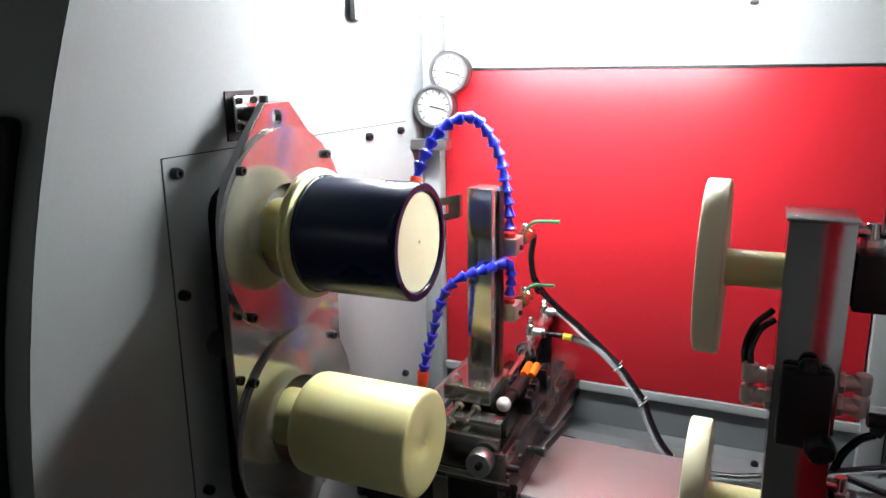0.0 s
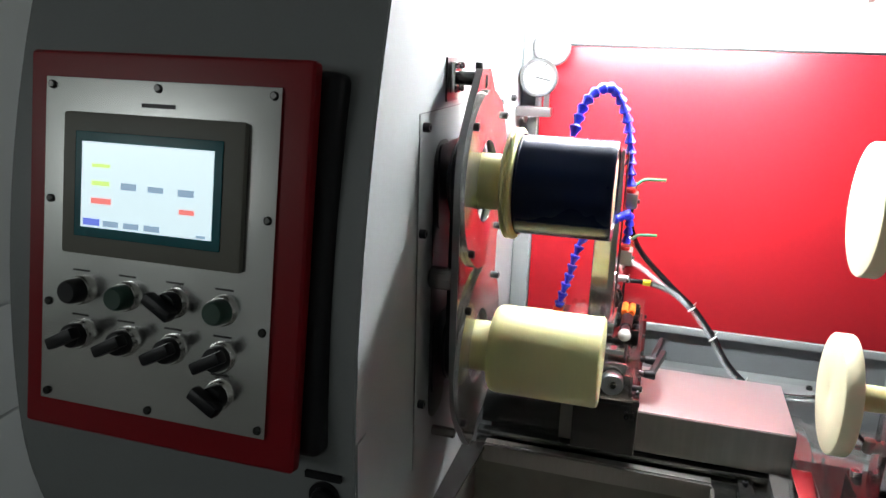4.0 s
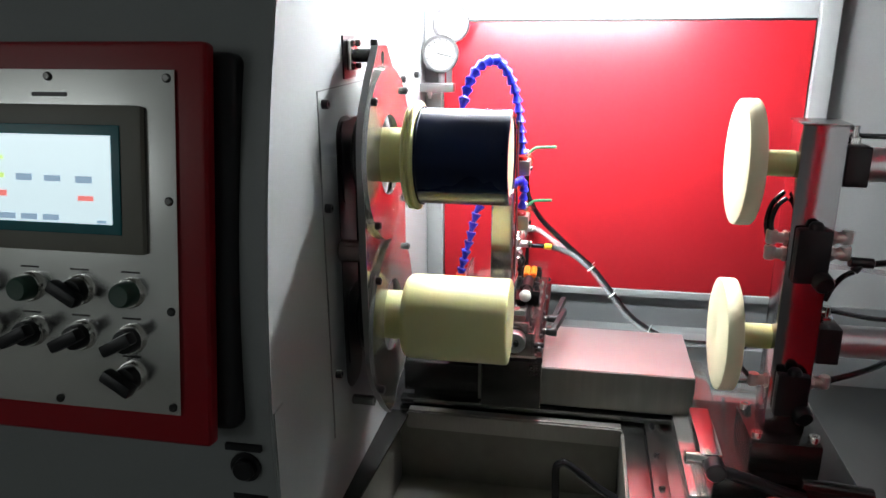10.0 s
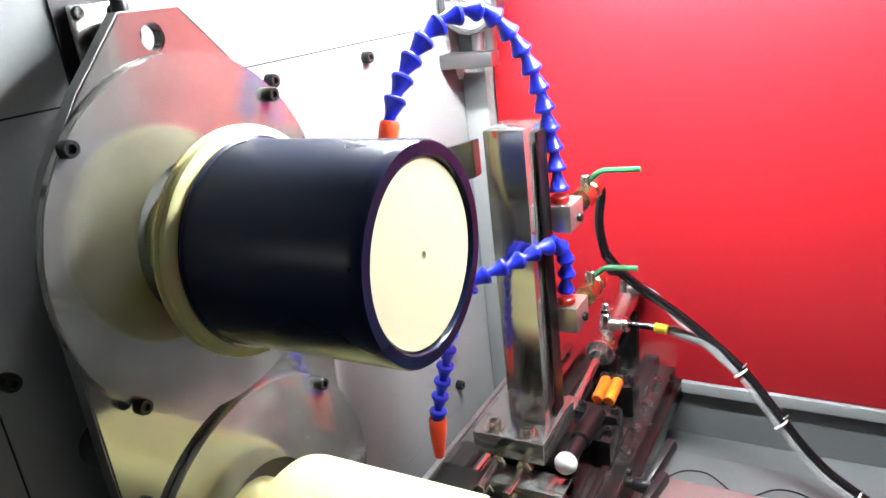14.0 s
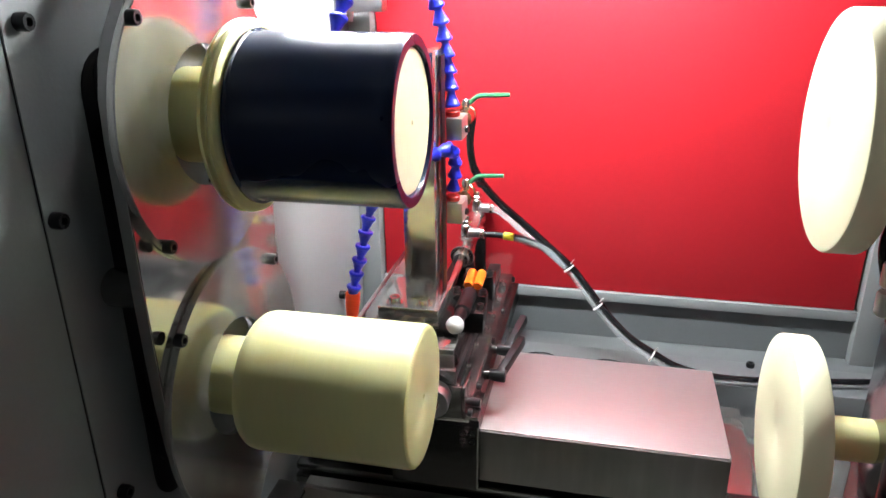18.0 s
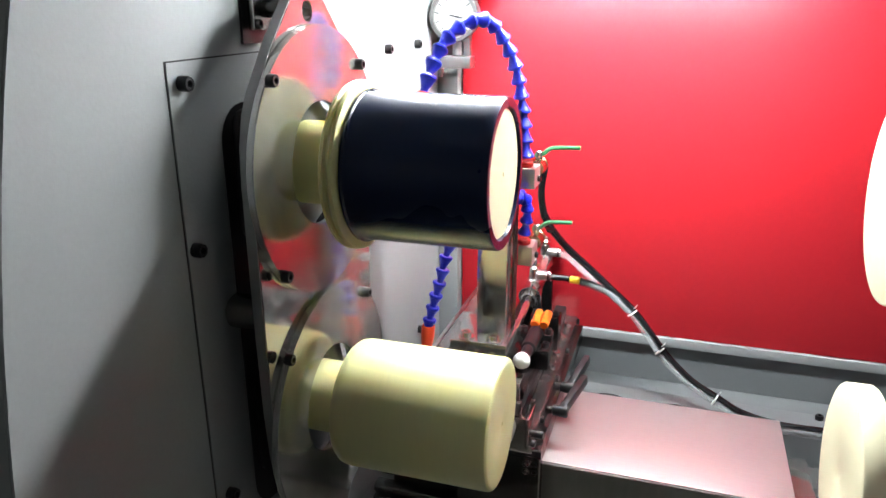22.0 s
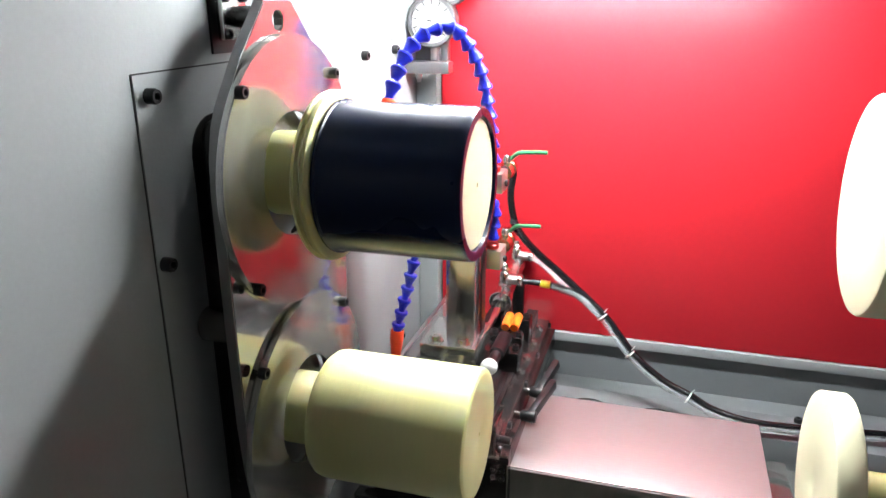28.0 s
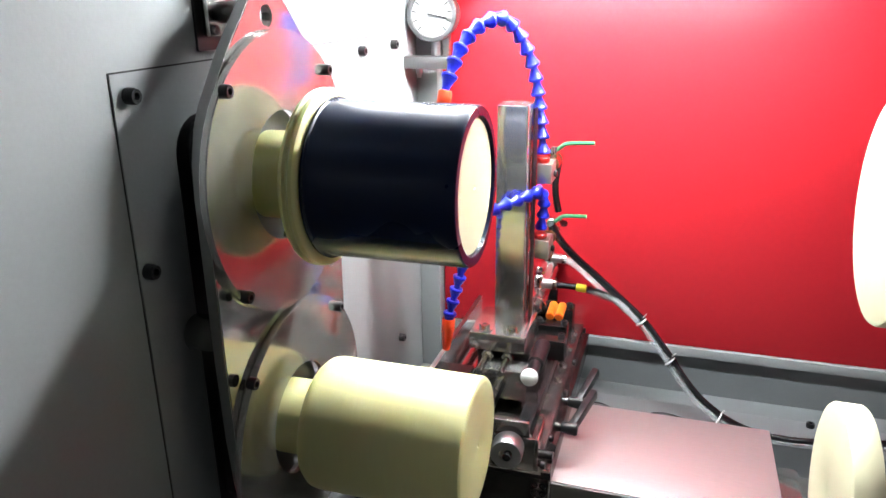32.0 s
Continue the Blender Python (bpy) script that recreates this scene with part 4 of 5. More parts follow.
# ---- push button station on the tray ----


def button_station():
    t = thing("button_station", "two-button control box with white lid and black base", "button box", at=(0.637, 0.105, 1.064))
    part("base", box(0.588, 0.688, 0.066, 0.138, 1.0645, 1.094, 0.003), BLACK, t)
    lid = part("lid", box(0.5875, 0.6885, 0.0655, 0.1385, 1.0942, 1.128, 0.003), WHITE, t)
    for x in (0.595, 0.681):
        for y in (0.073, 0.131):
            part("lid_screw", rod((x, y, 1.1278), (x, y, 1.1292), 0.003, 10), DARKSTEEL, lid)
    b = part("start_button", lathe((0.620, 0.102, 1.128), (0.620, 0.102, 1.2), [(0, 0.0148), (0.006, 0.0145), (0.007, 0.0125), (0.010, 0.0122), (0.011, 0.011), (0.011, 0)], 28), STARTGREEN, t, "flat pale green button")
    s = part("emergency_stop", lathe((0.655, 0.102, 1.128), (0.655, 0.102, 1.2), [(0, 0.0148), (0.005, 0.0145), (0.006, 0.010), (0.014, 0.010), (0.015, 0.018), (0.018, 0.0198), (0.024, 0.0188), (0.028, 0.014), (0.0295, 0)], 32), REDBTN, t, "red mushroom emergency stop")


button_station()

# ---- gauges ----


def gauge(x, y, z, name_label):
    t = thing("pressure_gauge", name_label, "gauge", "pressure gauges", at=(x, y, z))
    part("case", lathe((x, y + 0.026, z), (x, y - 0.1, z), [(0, 0), (0, 0.030), (0.022, 0.031), (0.026, 0.034), (0.032, 0.034), (0.0335, 0.0325), (0.0335, 0.0285), (0.030, 0.0280)], 48), BEZEL, t)
    part("dial", lathe((x, y - 0.003, z), (x, y - 0.1, z), [(0, 0.0290), (0.0005, 0.0290), (0.0005, 0)], 40), DIAL, t)
    for k in range(11):
        a = radians(225 - 27 * k)
        c = Vector((x + 0.024 * math.cos(a), y - 0.0042, z + 0.024 * math.sin(a)))
        bm = box(-0.003, 0.003, -0.0004, 0.0004, -0.0006, 0.0006)
        bm.transform(Matrix.Translation(c) @ pose(0, 0, 0, 0, -math.degrees(a), 0))
        part("dial_mark", bm, BLACK, t)
    bm = box(-0.006, 0.021, -0.0004, 0.0004, -0.0009, 0.0009)
    bm.transform(pose(x, y - 0.0052, z, 0, 12, 0))
    part("needle", bm, BLACK, t)
    part("stem", rod((x, y + 0.01, z - 0.033), (x, y + 0.01, z - 0.052), 0.006, 12), ALU, t)


gauge(0.150, 0.690, 1.634, "round chrome pressure gauge with white dial")
gauge(0.166, 0.715, 1.687, "round chrome pressure gauge with white dial, set higher")
gb = thing("gauge_bracket", "small steel block bracket below the gauges", "bracket", at=(0.14, 0.69, 1.58))
part("block", box(0.112, 0.176, 0.678, 0.70, 1.566, 1.582, 0.002), ALU, gb)
part("riser", box(0.158, 0.168, 0.703, 0.713, 1.566, 1.650, 0.001), ALU, gb)
part("regulator", lathe((0.128, 0.695, 1.566), (0.128, 0.695, 1.50), [(0, 0.0045), (0.007, 0.0045), (0.009, 0.003), (0.013, 0.0028), (0.013, 0)], 16), ALU, gb)

# ---- sump hose ----
sh = thing("sump_hose", "short black coolant hose looped in the sump", "hose", at=(0.45, 0.25, 0.935))
part("loop", hose([(0.399, 0.32, 0.938), (0.399, 0.32, 0.985), (0.398, 0.32, 1.030), (0.405, 0.32, 1.041), (0.418, 0.32, 1.039), (0.46, 0.32, 1.006), (0.491, 0.318, 0.990)], 0.006, 12, 8), RUBBER, sh)
part("tail", hose([(0.435, 0.30, 0.941), (0.447, 0.30, 0.968), (0.465, 0.302, 0.975), (0.491, 0.305, 0.972)], 0.004, 10, 6), RUBBER, sh)

# ---- loose wires on the rear ledge ----
lw = thing("loose_wire", "thin black sensor wires lying in loops on the ledge", "wire", at=(0.45, 0.65, 1.118))
part("strand", hose([(0.363, 0.636, 1.1192), (0.378, 0.652, 1.1195), (0.400, 0.656, 1.1192), (0.420, 0.642, 1.1192), (0.436, 0.625, 1.1192)], 0.0009, 8, 8), RUBBER, lw)
part("strand", hose([(0.452, 0.634, 1.1192), (0.470, 0.651, 1.1195), (0.490, 0.654, 1.1192), (0.512, 0.644, 1.1192), (0.532, 0.626, 1.1192)], 0.0009, 8, 8), RUBBER, lw)

# ---- belt grinding unit on its cross slide ----
CARRIAGE = thing("grinding_carriage", "belt grinding carriage with polished column and blue coolant hoses", "grinding unit", at=(0.31, 0.55, 1.155))


def carriage():
    t = CARRIAGE
    part("apron", box(0.264, 0.361, 0.398, 0.4150, 1.086, 1.180, 0.002), DARKSTEEL, t, "dark oily steel carriage apron")
    for x in (0.345, 0.354):
        for z in (1.150, 1.160):
            socket_screw(t, (x, 0.400, z), (0, -1, 0), 0.004, 0.003)
    part("saddle", box(0.200, 0.361, 0.4155, 0.745, 1.1565, 1.182, 0.002), BLACKOX, t)
    part("deck", box(0.195, 0.352, 0.395, 0.752, 1.1825, 1.196, 0.0015), DECKSTEEL, t, "oiled bright steel deck")
    part("guide_bar", rod((0.222, 0.40, 1.207), (0.222, 0.74, 1.207), 0.0055, 14), CHROME, t)
    part("guide_bar", rod((0.238, 0.40, 1.207), (0.238, 0.74, 1.207), 0.0055, 14), CHROME, t)
    fence = part("left_fence", box(0.2035, 0.2075, 0.404, 0.700, 1.1965, 1.2400, 0.0006), TINTED, t, "clear acrylic side sheet")
    part("polished_edge", box(0.2030, 0.2080, 0.404, 0.700, 1.2402, 1.2425, 0.0006), ALU, fence, "bright sawn edge of the sheet")
    part("fence_foot", box(0.2082, 0.2120, 0.420, 0.690, 1.1965, 1.2080, 0.0006), DECKSTEEL, t)
    part("front_roller", lathe((0.190, 0.400, 1.2100), (0.214, 0.400, 1.2100), [(0, 0), (0, 0.011), (0.002, 0.0135), (0.021, 0.0135), (0.024, 0.012), (0.024, 0)], 28), ALU, t, "smooth bright front roller")
    for x, y in ((0.258, 0.402), (0.335, 0.470), (0.335, 0.520), (0.343, 0.56), (0.343, 0.60), (0.343, 0.65), (0.343, 0.70), (0.215, 0.44), (0.27, 0.54), (0.27, 0.60), (0.33, 0.62), (0.33, 0.68)):
        socket_screw(t, (x, y, 1.196), (0, 0, 1), 0.0055, 0.007, "bolt", CHROME)
    part("rail_block", box(0.262, 0.282, 0.42, 0.74, 1.1965, 1.2115, 0.001), BLACK, t)
    part("rail_block", box(0.318, 0.334, 0.42, 0.74, 1.1965, 1.2115, 0.001), BLACK, t)
    part("corner_bracket", box(0.300, 0.345, 0.388, 0.3915, 1.184, 1.222, 0.0008), STEEL, t, "bright bent corner bracket")
    part("corner_bracket", box(0.3455, 0.349, 0.388, 0.430, 1.184, 1.222, 0.0008), STEEL, t, "bright bent corner bracket")
    part("apron_edge", box(0.2645, 0.3605, 0.3965, 0.3978, 1.1785, 1.1815), CHROME, t)
    part("apron_edge", box(0.3600, 0.3612, 0.3965, 0.3978, 1.090, 1.1695), CHROME, t)
    part("deck_edge", box(0.195, 0.3525, 0.391, 0.3945, 1.178, 1.188, 0.0008), CHROME, t)
    part("front_slot", box(0.262, 0.362, 0.3965, 0.3978, 1.170, 1.178), BLACK, t)
    part("roller_cap", rod((0.243, 0.402, 1.220), (0.262, 0.402, 1.220), 0.011, 20), BLACK, t)
    part("roller", rod((0.214, 0.402, 1.220), (0.243, 0.402, 1.220), 0.0125, 24), CHROME, t)
    lid = part("guard_lid", box(0.3185, 0.3530, 0.440, 0.745, 1.2264, 1.2288, 0.0006), ACRYLIC, t, "clear acrylic cover strip")
    lid.visible_shadow = False
    g = part("side_guard", box(0.3532, 0.3556, 0.345, 0.752, 1.1825, 1.226, 0.0006), ACRYLIC, t, "clear acrylic side guard")
    g.visible_shadow = False
    for y in (0.37, 0.42, 0.52, 0.60, 0.70):
        socket_screw(t, (0.3556, y, 1.206), (1, 0, 0), 0.004, 0.004)
    f = part("front_stop", box(0.245, 0.338, 0.392, 0.400, 1.19, 1.238, 0.001), STEEL, t, "folded steel front stop")
    socket_screw(t, (0.335, 0.400, 1.2105), (0, -0.2, 1), 0.007, 0.006, "bolt", CHROME)
    for y, end in ((0.512, (0.389, 0.562, 1.218)), (0.455, (0.392, 0.515, 1.214))):
        part("adjuster_stem", rod((0.3556, y, 1.200), (0.366, y, 1.200), 0.0055, 16), DARKSTEEL, t)
        bar = box(-0.0042, 0.0042, -0.0062, 0.0062, 0.0, (Vector(end) - Vector((0.375, y, 1.201))).length, 0.0018)
        bar.transform(frame_to((0.375, y, 1.201), end)[0])
        l = part("clamp_lever", bar, BLACK, t, "black clamping lever")
        part("lever_hub", lathe((0.3635, y, 1.200), (0.40, y, 1.200), [(0, 0), (0, 0.0060), (0.006, 0.0068), (0.016, 0.0076), (0.018, 0.0066), (0.0182, 0.003), (0.0165, 0)], 18), BLACK, l)
    part("cross_shaft", rod((0.300, 0.398, 1.200), (0.3635, 0.398, 1.200), 0.0045, 12), BLACK, t)
    k = part("feed_knob", lathe((0.318, 0.398, 1.214), (0.322, 0.34, 1.216), [(0, 0.006), (0.012, 0.006), (0.013, 0.0155), (0.015, 0.0165), (0.033, 0.0165), (0.035, 0.0155), (0.035, 0.007), (0.031, 0.006), (0.031, 0)], 36), ALU, t, "knurled steel feed knob")
    part("knob_screw", rod((0.322, 0.366, 1.2155), (0.322, 0.358, 1.216), 0.0045, 12), DARKSTEEL, k)
    # air cylinder that drives the slide
    axis = Vector((0.003, 0.19, 0.036)).normalized()
    back = Vector((0.297, 0.562, 1.2515))

    def along(d):
        return back + axis * d
    c = part("air_cylinder", lathe(along(0.0), along(1.0), [(0.080, 0), (0.080, 0.0128), (0.090, 0.0135), (0.092, 0.0122), (0.165, 0.0122), (0.167, 0.0135), (0.182, 0.0135), (0.184, 0.011), (0.184, 0)], 32), CHROME, t, "slim bright air cylinder")
    part("nose_nut", lathe(along(0.062), along(1.0), [(0, 0.0052), (0.0002, 0.0095), (0.002, 0.0108), (0.007, 0.0108), (0.0072, 0.0152), (0.0080, 0.0160), (0.0115, 0.0160), (0.0122, 0.0152), (0.0124, 0.0108), (0.018, 0.0108)], 24), CHROME, c)
    part("support", box(0.284, 0.312, 0.642, 0.652, 1.1965, 1.256, 0.002), BLACKOX, t)
    part("support", box(0.286, 0.314, 0.722, 0.732, 1.1965, 1.270, 0.002), BLACKOX, t)
    for d in (0.096, 0.172):
        p = along(d) + Vector((0, 0, -0.002 if d < 0.1 else -0.006))
        e = part("elbow_fitting", rod(p + Vector((0, 0, 0.010)), p + Vector((0, 0, 0.034)), 0.0070, 14), CHROME, t, "nickel elbow air fitting")
        part("swivel", rod(p + Vector((-0.006, 0, 0.022)), p + Vector((0.024, 0, 0.022)), 0.0066, 14), ALU, e)
        part("swivel_cap", rod(p + Vector((0.018, 0, 0.022)), p + Vector((0.025, 0, 0.022)), 0.0082, 14), CHROME, e)
        part("collar", rod(p + Vector((0, 0, 0.0105)), p + Vector((0, 0, 0.0165)), 0.0095, 6), CHROME, e)
        part("adjuster", rod(p + Vector((0, 0, 0.034)), p + Vector((0, 0, 0.046)), 0.0045, 12), CHROME, e)
        part("lock_nut", rod(p + Vector((0, 0, 0.036)), p + Vector((0, 0, 0.040)), 0.0074, 6), CHROME, e)
    part("damper", lathe((0.329, 0.440, 1.2655), (0.329, 1, 1.2655), [(0, 0), (0, 0.0065), (0.030, 0.0065), (0.032, 0.0090), (0.079, 0.0090), (0.079, 0)], 20), BLACK, t, "black damper tube")
    part("ball_end", lathe((0.329, 0.427, 1.2675), (0.329, 0.443, 1.2675), [(0, 0), (0.0008, 0.0045), (0.003, 0.0078), (0.0075, 0.0098), (0.012, 0.0092), (0.015, 0.007), (0.016, 0)], 20), WHITE, t, "white plastic ball end")
    # hoses that trail to the machine's rear
    part("air_hose", hose([(0.322, 0.675, 1.281), (0.345, 0.675, 1.281), (0.375, 0.677, 1.276), (0.408, 0.676, 1.2635), (0.434, 0.671, 1.2425)], 0.0042, 10, 6), RUBBER, t)
    part("yellow_tag", rod((0.346, 0.675, 1.2808), (0.360, 0.675, 1.2797), 0.0056, 14), YELLOW, t)
    part("clear_sleeve", hose([(0.362, 0.675, 1.2795), (0.385, 0.677, 1.272), (0.408, 0.676, 1.2635), (0.432, 0.672, 1.2440)], 0.0062, 12, 6), SLEEVE, t)
    part("clear_sleeve", hose([(0.312, 0.735, 1.300), (0.335, 0.72, 1.298), (0.365, 0.70, 1.283), (0.395, 0.682, 1.268), (0.430, 0.673, 1.2445)], 0.0050, 12, 6), SLEEVE, t)
    trunk = [(0.320, 0.598, 1.392), (0.329, 0.618, 1.366), (0.346, 0.645, 1.335), (0.372, 0.668, 1.303), (0.402, 0.677, 1.273), (0.437, 0.670, 1.245), (0.459, 0.665, 1.2205), (0.478, 0.660, 1.198)]
    part("trunk_hose", hose(trunk, 0.0050, 14, 8), RUBBER, t, "black hose tied to a milky air hose")
    part("milky_hose", hose(beside(trunk[4:]), 0.0038, 12, 8), SLEEVE, t, "milky translucent air hose")
    hose_tie(t, trunk[5], trunk[6])
    hose_tie(t, trunk[7], (0.498, 0.655, 1.178))


def beside(points, d=(-0.0038, -0.0044, -0.0034)):
    """The same line shifted to lie against the first hose."""
    return [Vector(p) + Vector(d) for p in points]


def hose_tie(parent, a, b):
    a, b = Vector(a), Vector(b)
    d = (b - a).normalized()
    tie = part("cable_tie", rod(a + Vector((-0.002, -0.0024, -0.0018)) - d * 0.0010, a + Vector((-0.002, -0.0024, -0.0018)) + d * 0.0008, 0.0082, 14), WHITE, parent)
    part("tie_tail", rod(a + Vector((0, -0.003, 0.0055)), a + Vector((0.004, -0.007, 0.013)), 0.0007, 6), WHITE, tie)


# the hanging hose bends as the carriage travels: two stiff lengths that turn at their ties
PIVOT = Vector((0.478, 0.660, 1.198))
MID = [(0, 0, 0), (0.020, -0.005, -0.020), (0.045, -0.012, -0.039), (0.075, -0.020, -0.053)]
TAIL = [(0, 0, 0), (0.030, -0.006, -0.013), (0.070, -0.012, -0.019), (0.120, -0.012, -0.020), (0.200, 0.0, -0.021), (0.320, 0.020, -0.022)]


def hanging_hose(points, place):
    p = part("hanging_hose", hose(points, 0.0050, 14, 8), RUBBER, CARRIAGE, "black hose tied to a milky air hose", at=Matrix.Translation(place))
    part("milky_hose", hose(beside(points), 0.0038, 12, 8), SLEEVE, p, "milky translucent air hose")
    return p


carriage()
HANG = hanging_hose(MID, PIVOT)
DRAG = hanging_hose(TAIL, PIVOT + Vector(MID[-1]))
hose_tie(DRAG, TAIL[0], TAIL[1])

SLIDE = part("cross_slide", box(0.252, 0.330, 0.446, 0.520, 1.212, 1.256, 0.0015), BLACKOX, CARRIAGE, "dark steel cross slide with polished column")


def jointed_hose(points, pitch, size, parent):
    """Blue ball-and-socket segments threaded along a line."""
    line = spline(points, 24)
    me = mesh_of("hose_segment", lathe((0, 0, 0), (0, 0, 1), [(0, 0.0), (0, 0.34), (0.02, 0.62), (0.08, 0.67), (0.20, 0.66), (0.27, 0.58), (0.78, 0.33), (0.90, 0.31), (1.12, 0.31), (1.12, 0)], 14), BLUE)
    done, want = 0.0, 0.0
    for a, b in zip(line, line[1:]):
        step = (b - a).length
        while want <= done + step:
            p = a.lerp(b, (want - done) / step)
            m, _ = frame_to(p, p + (b - a))
            ob = part("hose_segment", me, BLUE, parent, at=m @ Matrix.Diagonal((size, size, pitch, 1)))
            want += pitch
        done += step
    return line


def slide():
    s = SLIDE
    part("column", box(0.2695, 0.304, 0.458, 0.502, 1.2855, 1.545, 0.0015), COLUMN, s, "polished stainless grinding column")
    part("column_foot", box(0.246, 0.312, 0.430, 0.508, 1.2640, 1.2852, 0.0012), COLUMN, s, "polished clamping foot")
    part("foot_block", box(0.256, 0.306, 0.4455, 0.512, 1.2562, 1.2638, 0.0006), BLACKOX, s)
    for x, y in ((0.294, 0.441), (0.262, 0.441)):
        part("washer", rod((x, y, 1.2853), (x, y, 1.2865), 0.0095, 18), CHROME, s)
        socket_screw(s, (x, y, 1.2865), (0, 0, 1), 0.0065, 0.006, "bolt", CHROME)
    part("belt", box(0.3065, 0.3085, 0.474, 0.492, 1.2865, 1.540, 0.0005), BLACK, s, "dark grinding belt edge")
    arm = [(0.196, 1.487), (0.256, 1.505), (0.256, 1.535), (0.196, 1.520)]
    part("belt_arm", plate(arm, [[(0.206, 1.499), (0.240, 1.509), (0.240, 1.521), (0.206, 1.511)]], Matrix.Translation((0, 0.478, 0)) @ XZ, 0.012, 0.0006), STEEL, s, "slotted steel belt arm")
    part("contact_wheel", lathe((0.205, 0.466, 1.503), (0.205, 0.40, 1.503), [(0, 0), (0, 0.014), (0.012, 0.014), (0.012, 0)], 28), DARKSTEEL, s)
    for z in (1.466, 1.375):
        b = part("manifold", box(0.3095, 0.3265, 0.488, 0.520, z - 0.013, z + 0.010, 0.0012), NICKEL, s, "aluminium coolant manifold block")
        v = part("ball_valve", lathe((0.318, 0.527, z), (0.318, 1, z), [(-0.007, 0.006), (0.008, 0.006), (0.009, 0.0095), (0.016, 0.0095), (0.018, 0.0080), (0.026, 0.0105), (0.034, 0.0080), (0.036, 0.0095), (0.044, 0.0095), (0.045, 0.006), (0.052, 0.006)], 12), BRASS, s, "small brass ball valve")
        part("valve_stem", rod((0.318, 0.556, z + 0.004), (0.318, 0.556, z + 0.018), 0.0045, 12), CHROME, s)
        part("lever", hose([(0.313, 0.556, z + 0.012), (0.322, 0.556, z + 0.014), (0.331, 0.556, z + 0.021), (0.342, 0.556, z + 0.0225), (0.366 if z > 1.4 else 0.361, 0.556, z + 0.0235)], 0.0026, 8, 5), GREEN, s, "green coated valve lever")
        part("union", rod((0.318, 0.572, z), (0.318, 0.588, z), 0.0075, 6), CHROME, s)
        part("block_screw", rod((0.3265, 0.505, z - 0.004), (0.3305, 0.505, z - 0.004), 0.0038, 10), DARKSTEEL, s)
        part("socket_seat", rod((0.3145, 0.498, z + 0.0102), (0.3145, 0.498, z + 0.0165), 0.0078, 16), SEATRED, s)
    part("feed_hose", hose([(0.318, 0.588, 1.466), (0.318, 0.597, 1.455), (0.315, 0.596, 1.430), (0.316, 0.597, 1.410), (0.320, 0.598, 1.390)], 0.0045, 10, 6), RUBBER, s)
    part("feed_hose", hose([(0.318, 0.588, 1.375), (0.320, 0.598, 1.375), (0.327, 0.612, 1.370)], 0.0045, 10, 6), RUBBER, s)
    up = [(0.3145, 0.498, 1.486), (0.310, 0.500, 1.528), (0.303, 0.495, 1.574), (0.293, 0.485, 1.606), (0.279, 0.470, 1.630), (0.268, 0.453, 1.634), (0.254, 0.435, 1.627), (0.243, 0.417, 1.611), (0.237, 0.400, 1.590), (0.2335, 0.388, 1.570)]
    jointed_hose(up, 0.0165, 0.0128, s)
    part("nozzle", lathe((0.2335, 0.387, 1.568), (0.231, 0.378, 1.540), [(0, 0.0062), (0.002, 0.0072), (0.016, 0.0072), (0.018, 0.0060), (0.028, 0.0045), (0.028, 0.002)], 16), REDTIP, s, "orange-red spray nozzle")
    down = [(0.3145, 0.498, 1.397), (0.317, 0.496, 1.415), (0.318, 0.490, 1.436), (0.313, 0.476, 1.446), (0.296, 0.446, 1.443), (0.276, 0.424, 1.437), (0.259, 0.415, 1.421), (0.249, 0.410, 1.395), (0.243, 0.406, 1.367), (0.235, 0.404, 1.336), (0.2305, 0.402, 1.315)]
    jointed_hose(down, 0.0150, 0.0114, s)
    part("nozzle", lathe((0.2300, 0.402, 1.313), (0.226, 0.402, 1.268), [(0, 0.0066), (0.002, 0.0076), (0.014, 0.0074), (0.034, 0.0050), (0.040, 0.0042), (0.040, 0.002)], 16), REDTIP, s, "orange-red spray nozzle")
    part("damper_clamp", box(0.316, 0.350, 0.490, 0.520, 1.2300, 1.2560, 0.002), BLACKOX, s)
    for x in (0.3230, 0.3345):
        part("orange_bumper", lathe((x, 0.540, 1.266), (x, 0.5735, 1.270), [(0, 0), (0, 0.0048), (0.001, 0.0056), (0.031, 0.0056), (0.0325, 0.0048), (0.0325, 0)], 18), ORANGE, s, "orange rubber bumper")
    part("bumper_bridge", box(0.306, 0.348, 0.5205, 0.5395, 1.230, 1.2625, 0.002), BLACKOX, s)
    part("rear_guide", box(0.310, 0.348, 0.5745, 0.600, 1.216, 1.2625, 0.002), BLACKOX, s)
    part("push_rod", rod((0.2966, 0.535, 1.2464), (0.2985, 0.660, 1.2701), 0.0046, 14), CHROME, s)
    part("rod_clevis", box(0.289, 0.304, 0.520, 0.552, 1.236, 1.258, 0.001), MIRROR, s)
    for x, y, z in ((0.312, 0.530, 1.2625), (0.343, 0.530, 1.2625), (0.316, 0.587, 1.2625), (0.342, 0.587, 1.2625), (0.344, 0.505, 1.256)):
        socket_screw(s, (x, y, z), (0, 0, 1), 0.0042, 0.005, "bolt", BLACK)
    part("stop_screw", rod((0.262, 0.400, 1.240), (0.262, 0.426, 1.240), 0.0045, 12), CHROME, s)
    part("stop_screw", rod((0.285, 0.395, 1.232), (0.285, 0.426, 1.232), 0.0045, 12), CHROME, s)
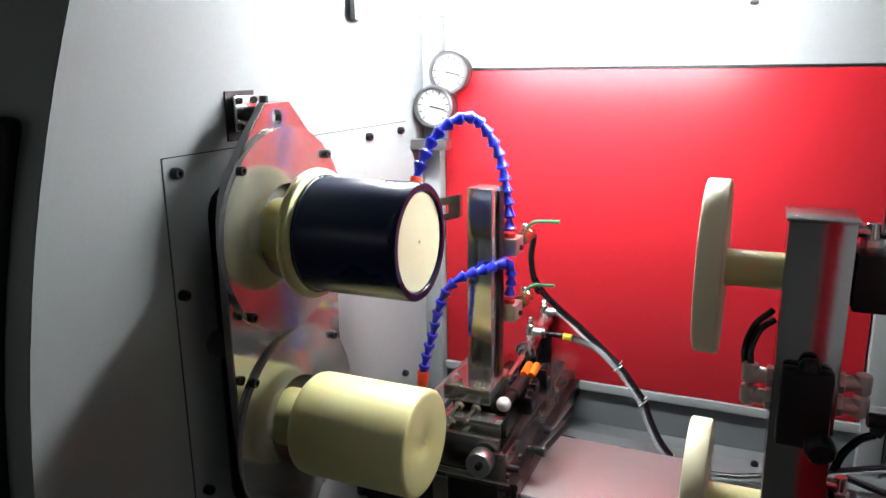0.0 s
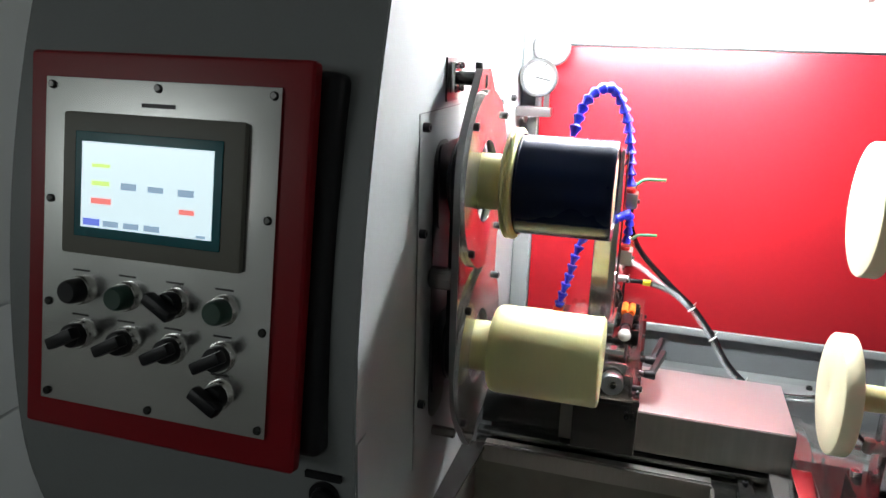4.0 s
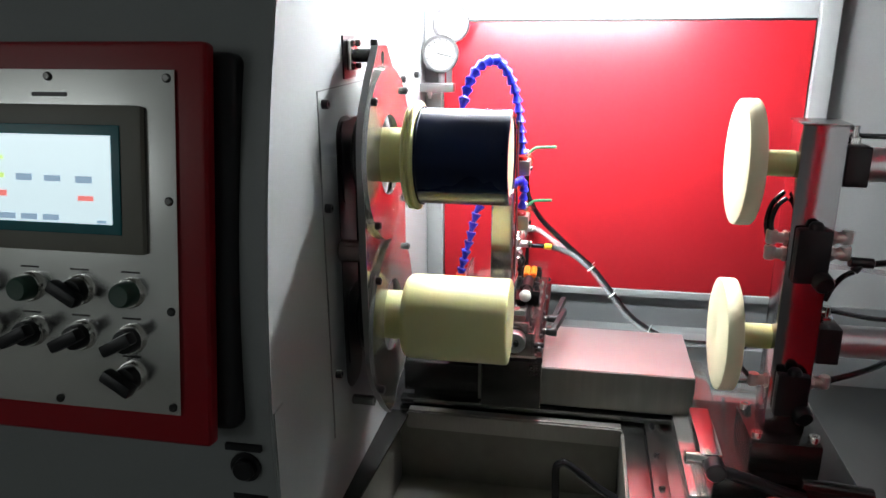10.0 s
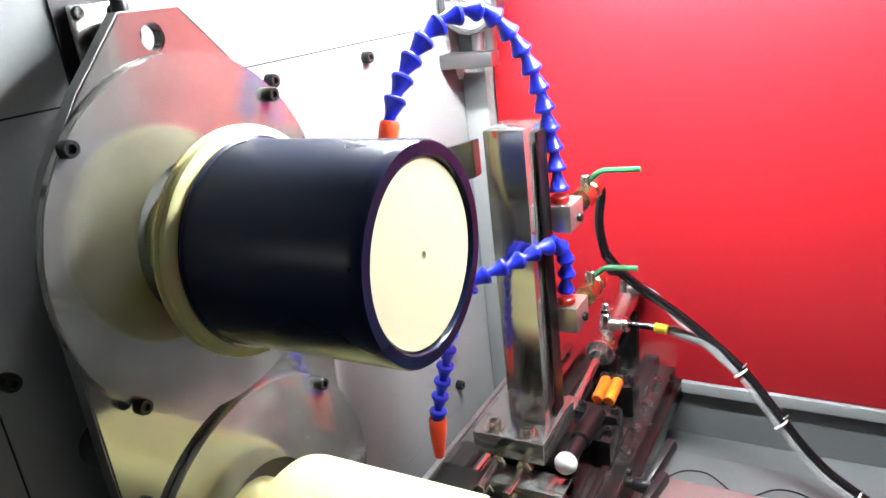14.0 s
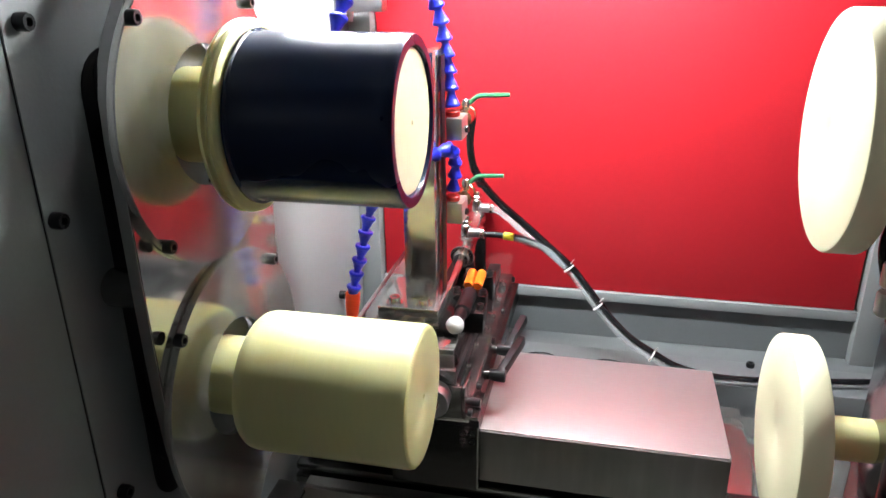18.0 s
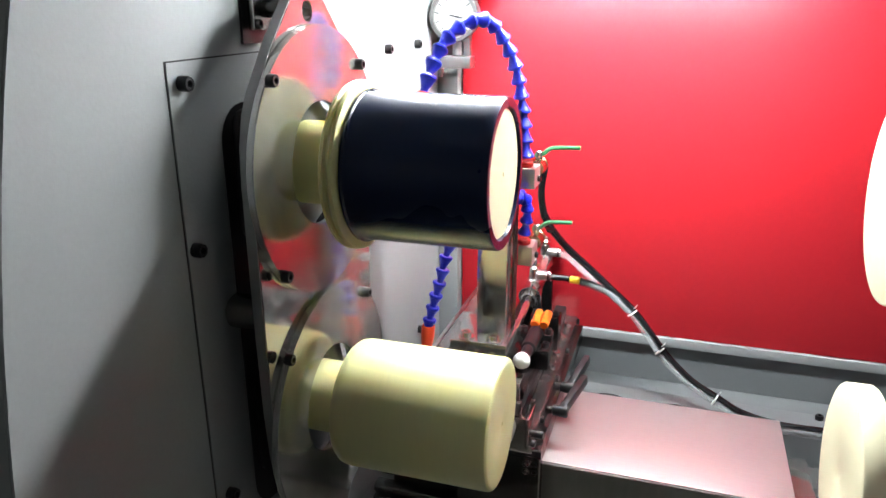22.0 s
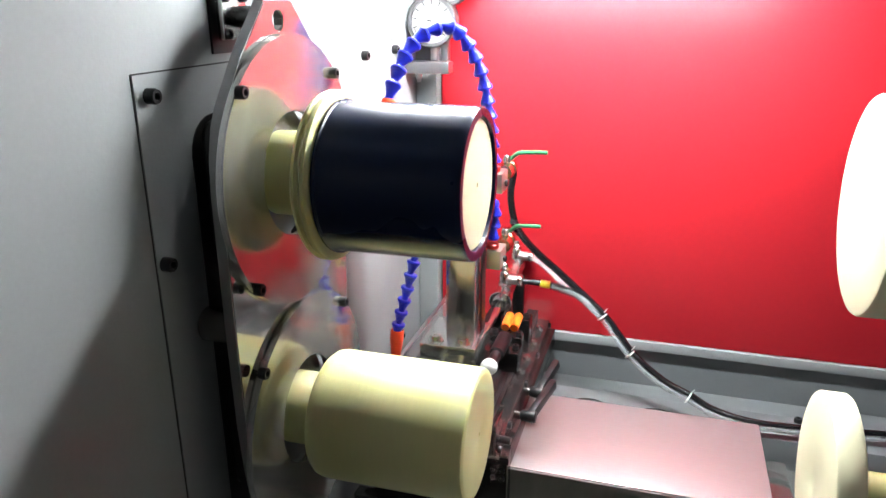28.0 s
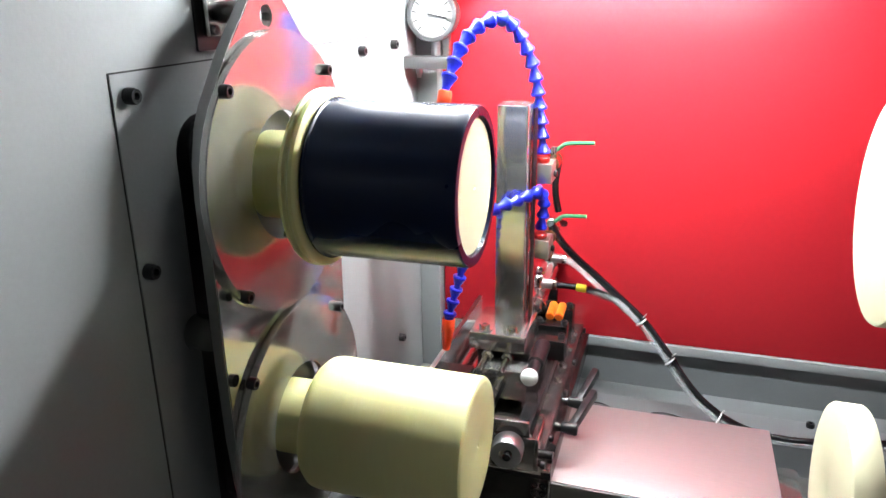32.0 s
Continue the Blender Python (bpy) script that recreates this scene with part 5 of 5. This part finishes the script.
    part("lock_nut", rod((0.262, 0.412, 1.240), (0.262, 0.418, 1.240), 0.0085, 6), CHROME, s)
    bar = part("front_bar", box(0.262, 0.332, 0.4130, 0.4175, 1.2130, 1.2500, 0.0008), COLUMN, s, "folded polished front plate")
    part("fold", box(0.262, 0.332, 0.4177, 0.4400, 1.2465, 1.2500, 0.0008), COLUMN, bar)
    for x in (0.268, 0.292):
        part("stud", rod((x, 0.392, 1.2565), (x, 0.4455, 1.2565), 0.0042, 12), CHROME, s)
        part("lock_nut", rod((x, 0.4300, 1.2565), (x, 0.4360, 1.2565), 0.0075, 6), CHROME, s)
    part("front_block", box(0.205, 0.250, 0.405, 0.440, 1.2125, 1.236, 0.0015), DARKSTEEL, s)


slide()


def motions():
    """The carriage steps along the bed about every two seconds; the slide draws back at each step and at the end of the stroke."""
    base = CARRIAGE.location.copy()
    first, period, step, x = 0.58, 2.075, -0.0045, 0.0283
    along, across = [(0.0, x)], [(0.0, 0.0)]
    k = 0
    while first + period * k < 31.0:
        t = first + period * k
        along += [(t - 0.12, x), (t + 0.12, x + step)]
        across += [(t - 0.15, 0.0), (t + 0.10, 0.026), (t + 0.30, 0.022), (t + 0.55, 0.0)]
        x += step
        k += 1
    along += [(31.65, x), (31.85, x + 0.020), (32.0, 0.0085)]
    across += [(31.60, 0.0), (31.80, 0.040), (32.0, 0.062)]
    walk(CARRIAGE, [(t, Matrix.Translation(base + Vector((d, 0, 0)))) for t, d in along])
    turns = [(0.0, -22.0), (2.5, -20.0), (5.0, -11.0), (9.0, -6.0), (13.0, -4.0), (19.0, -1.0), (23.0, 2.5), (31.6, 9.0), (32.0, -8.0)]
    pivot = PIVOT
    walk(HANG, [(t, Matrix.Translation(pivot) @ pose(0, 0, 0, 0, -a, 0)) for t, a in turns])
    walk(DRAG, [(t, Matrix.Translation(pivot + pose(0, 0, 0, 0, -a, 0) @ Vector(MID[-1])) @ pose(0, 0, 0, 0, min(0.0, 0.6 * a), 0)) for t, a in turns])
    walk(SLIDE, [(t, Matrix.Translation((0, d, 0))) for t, d in across])


motions()
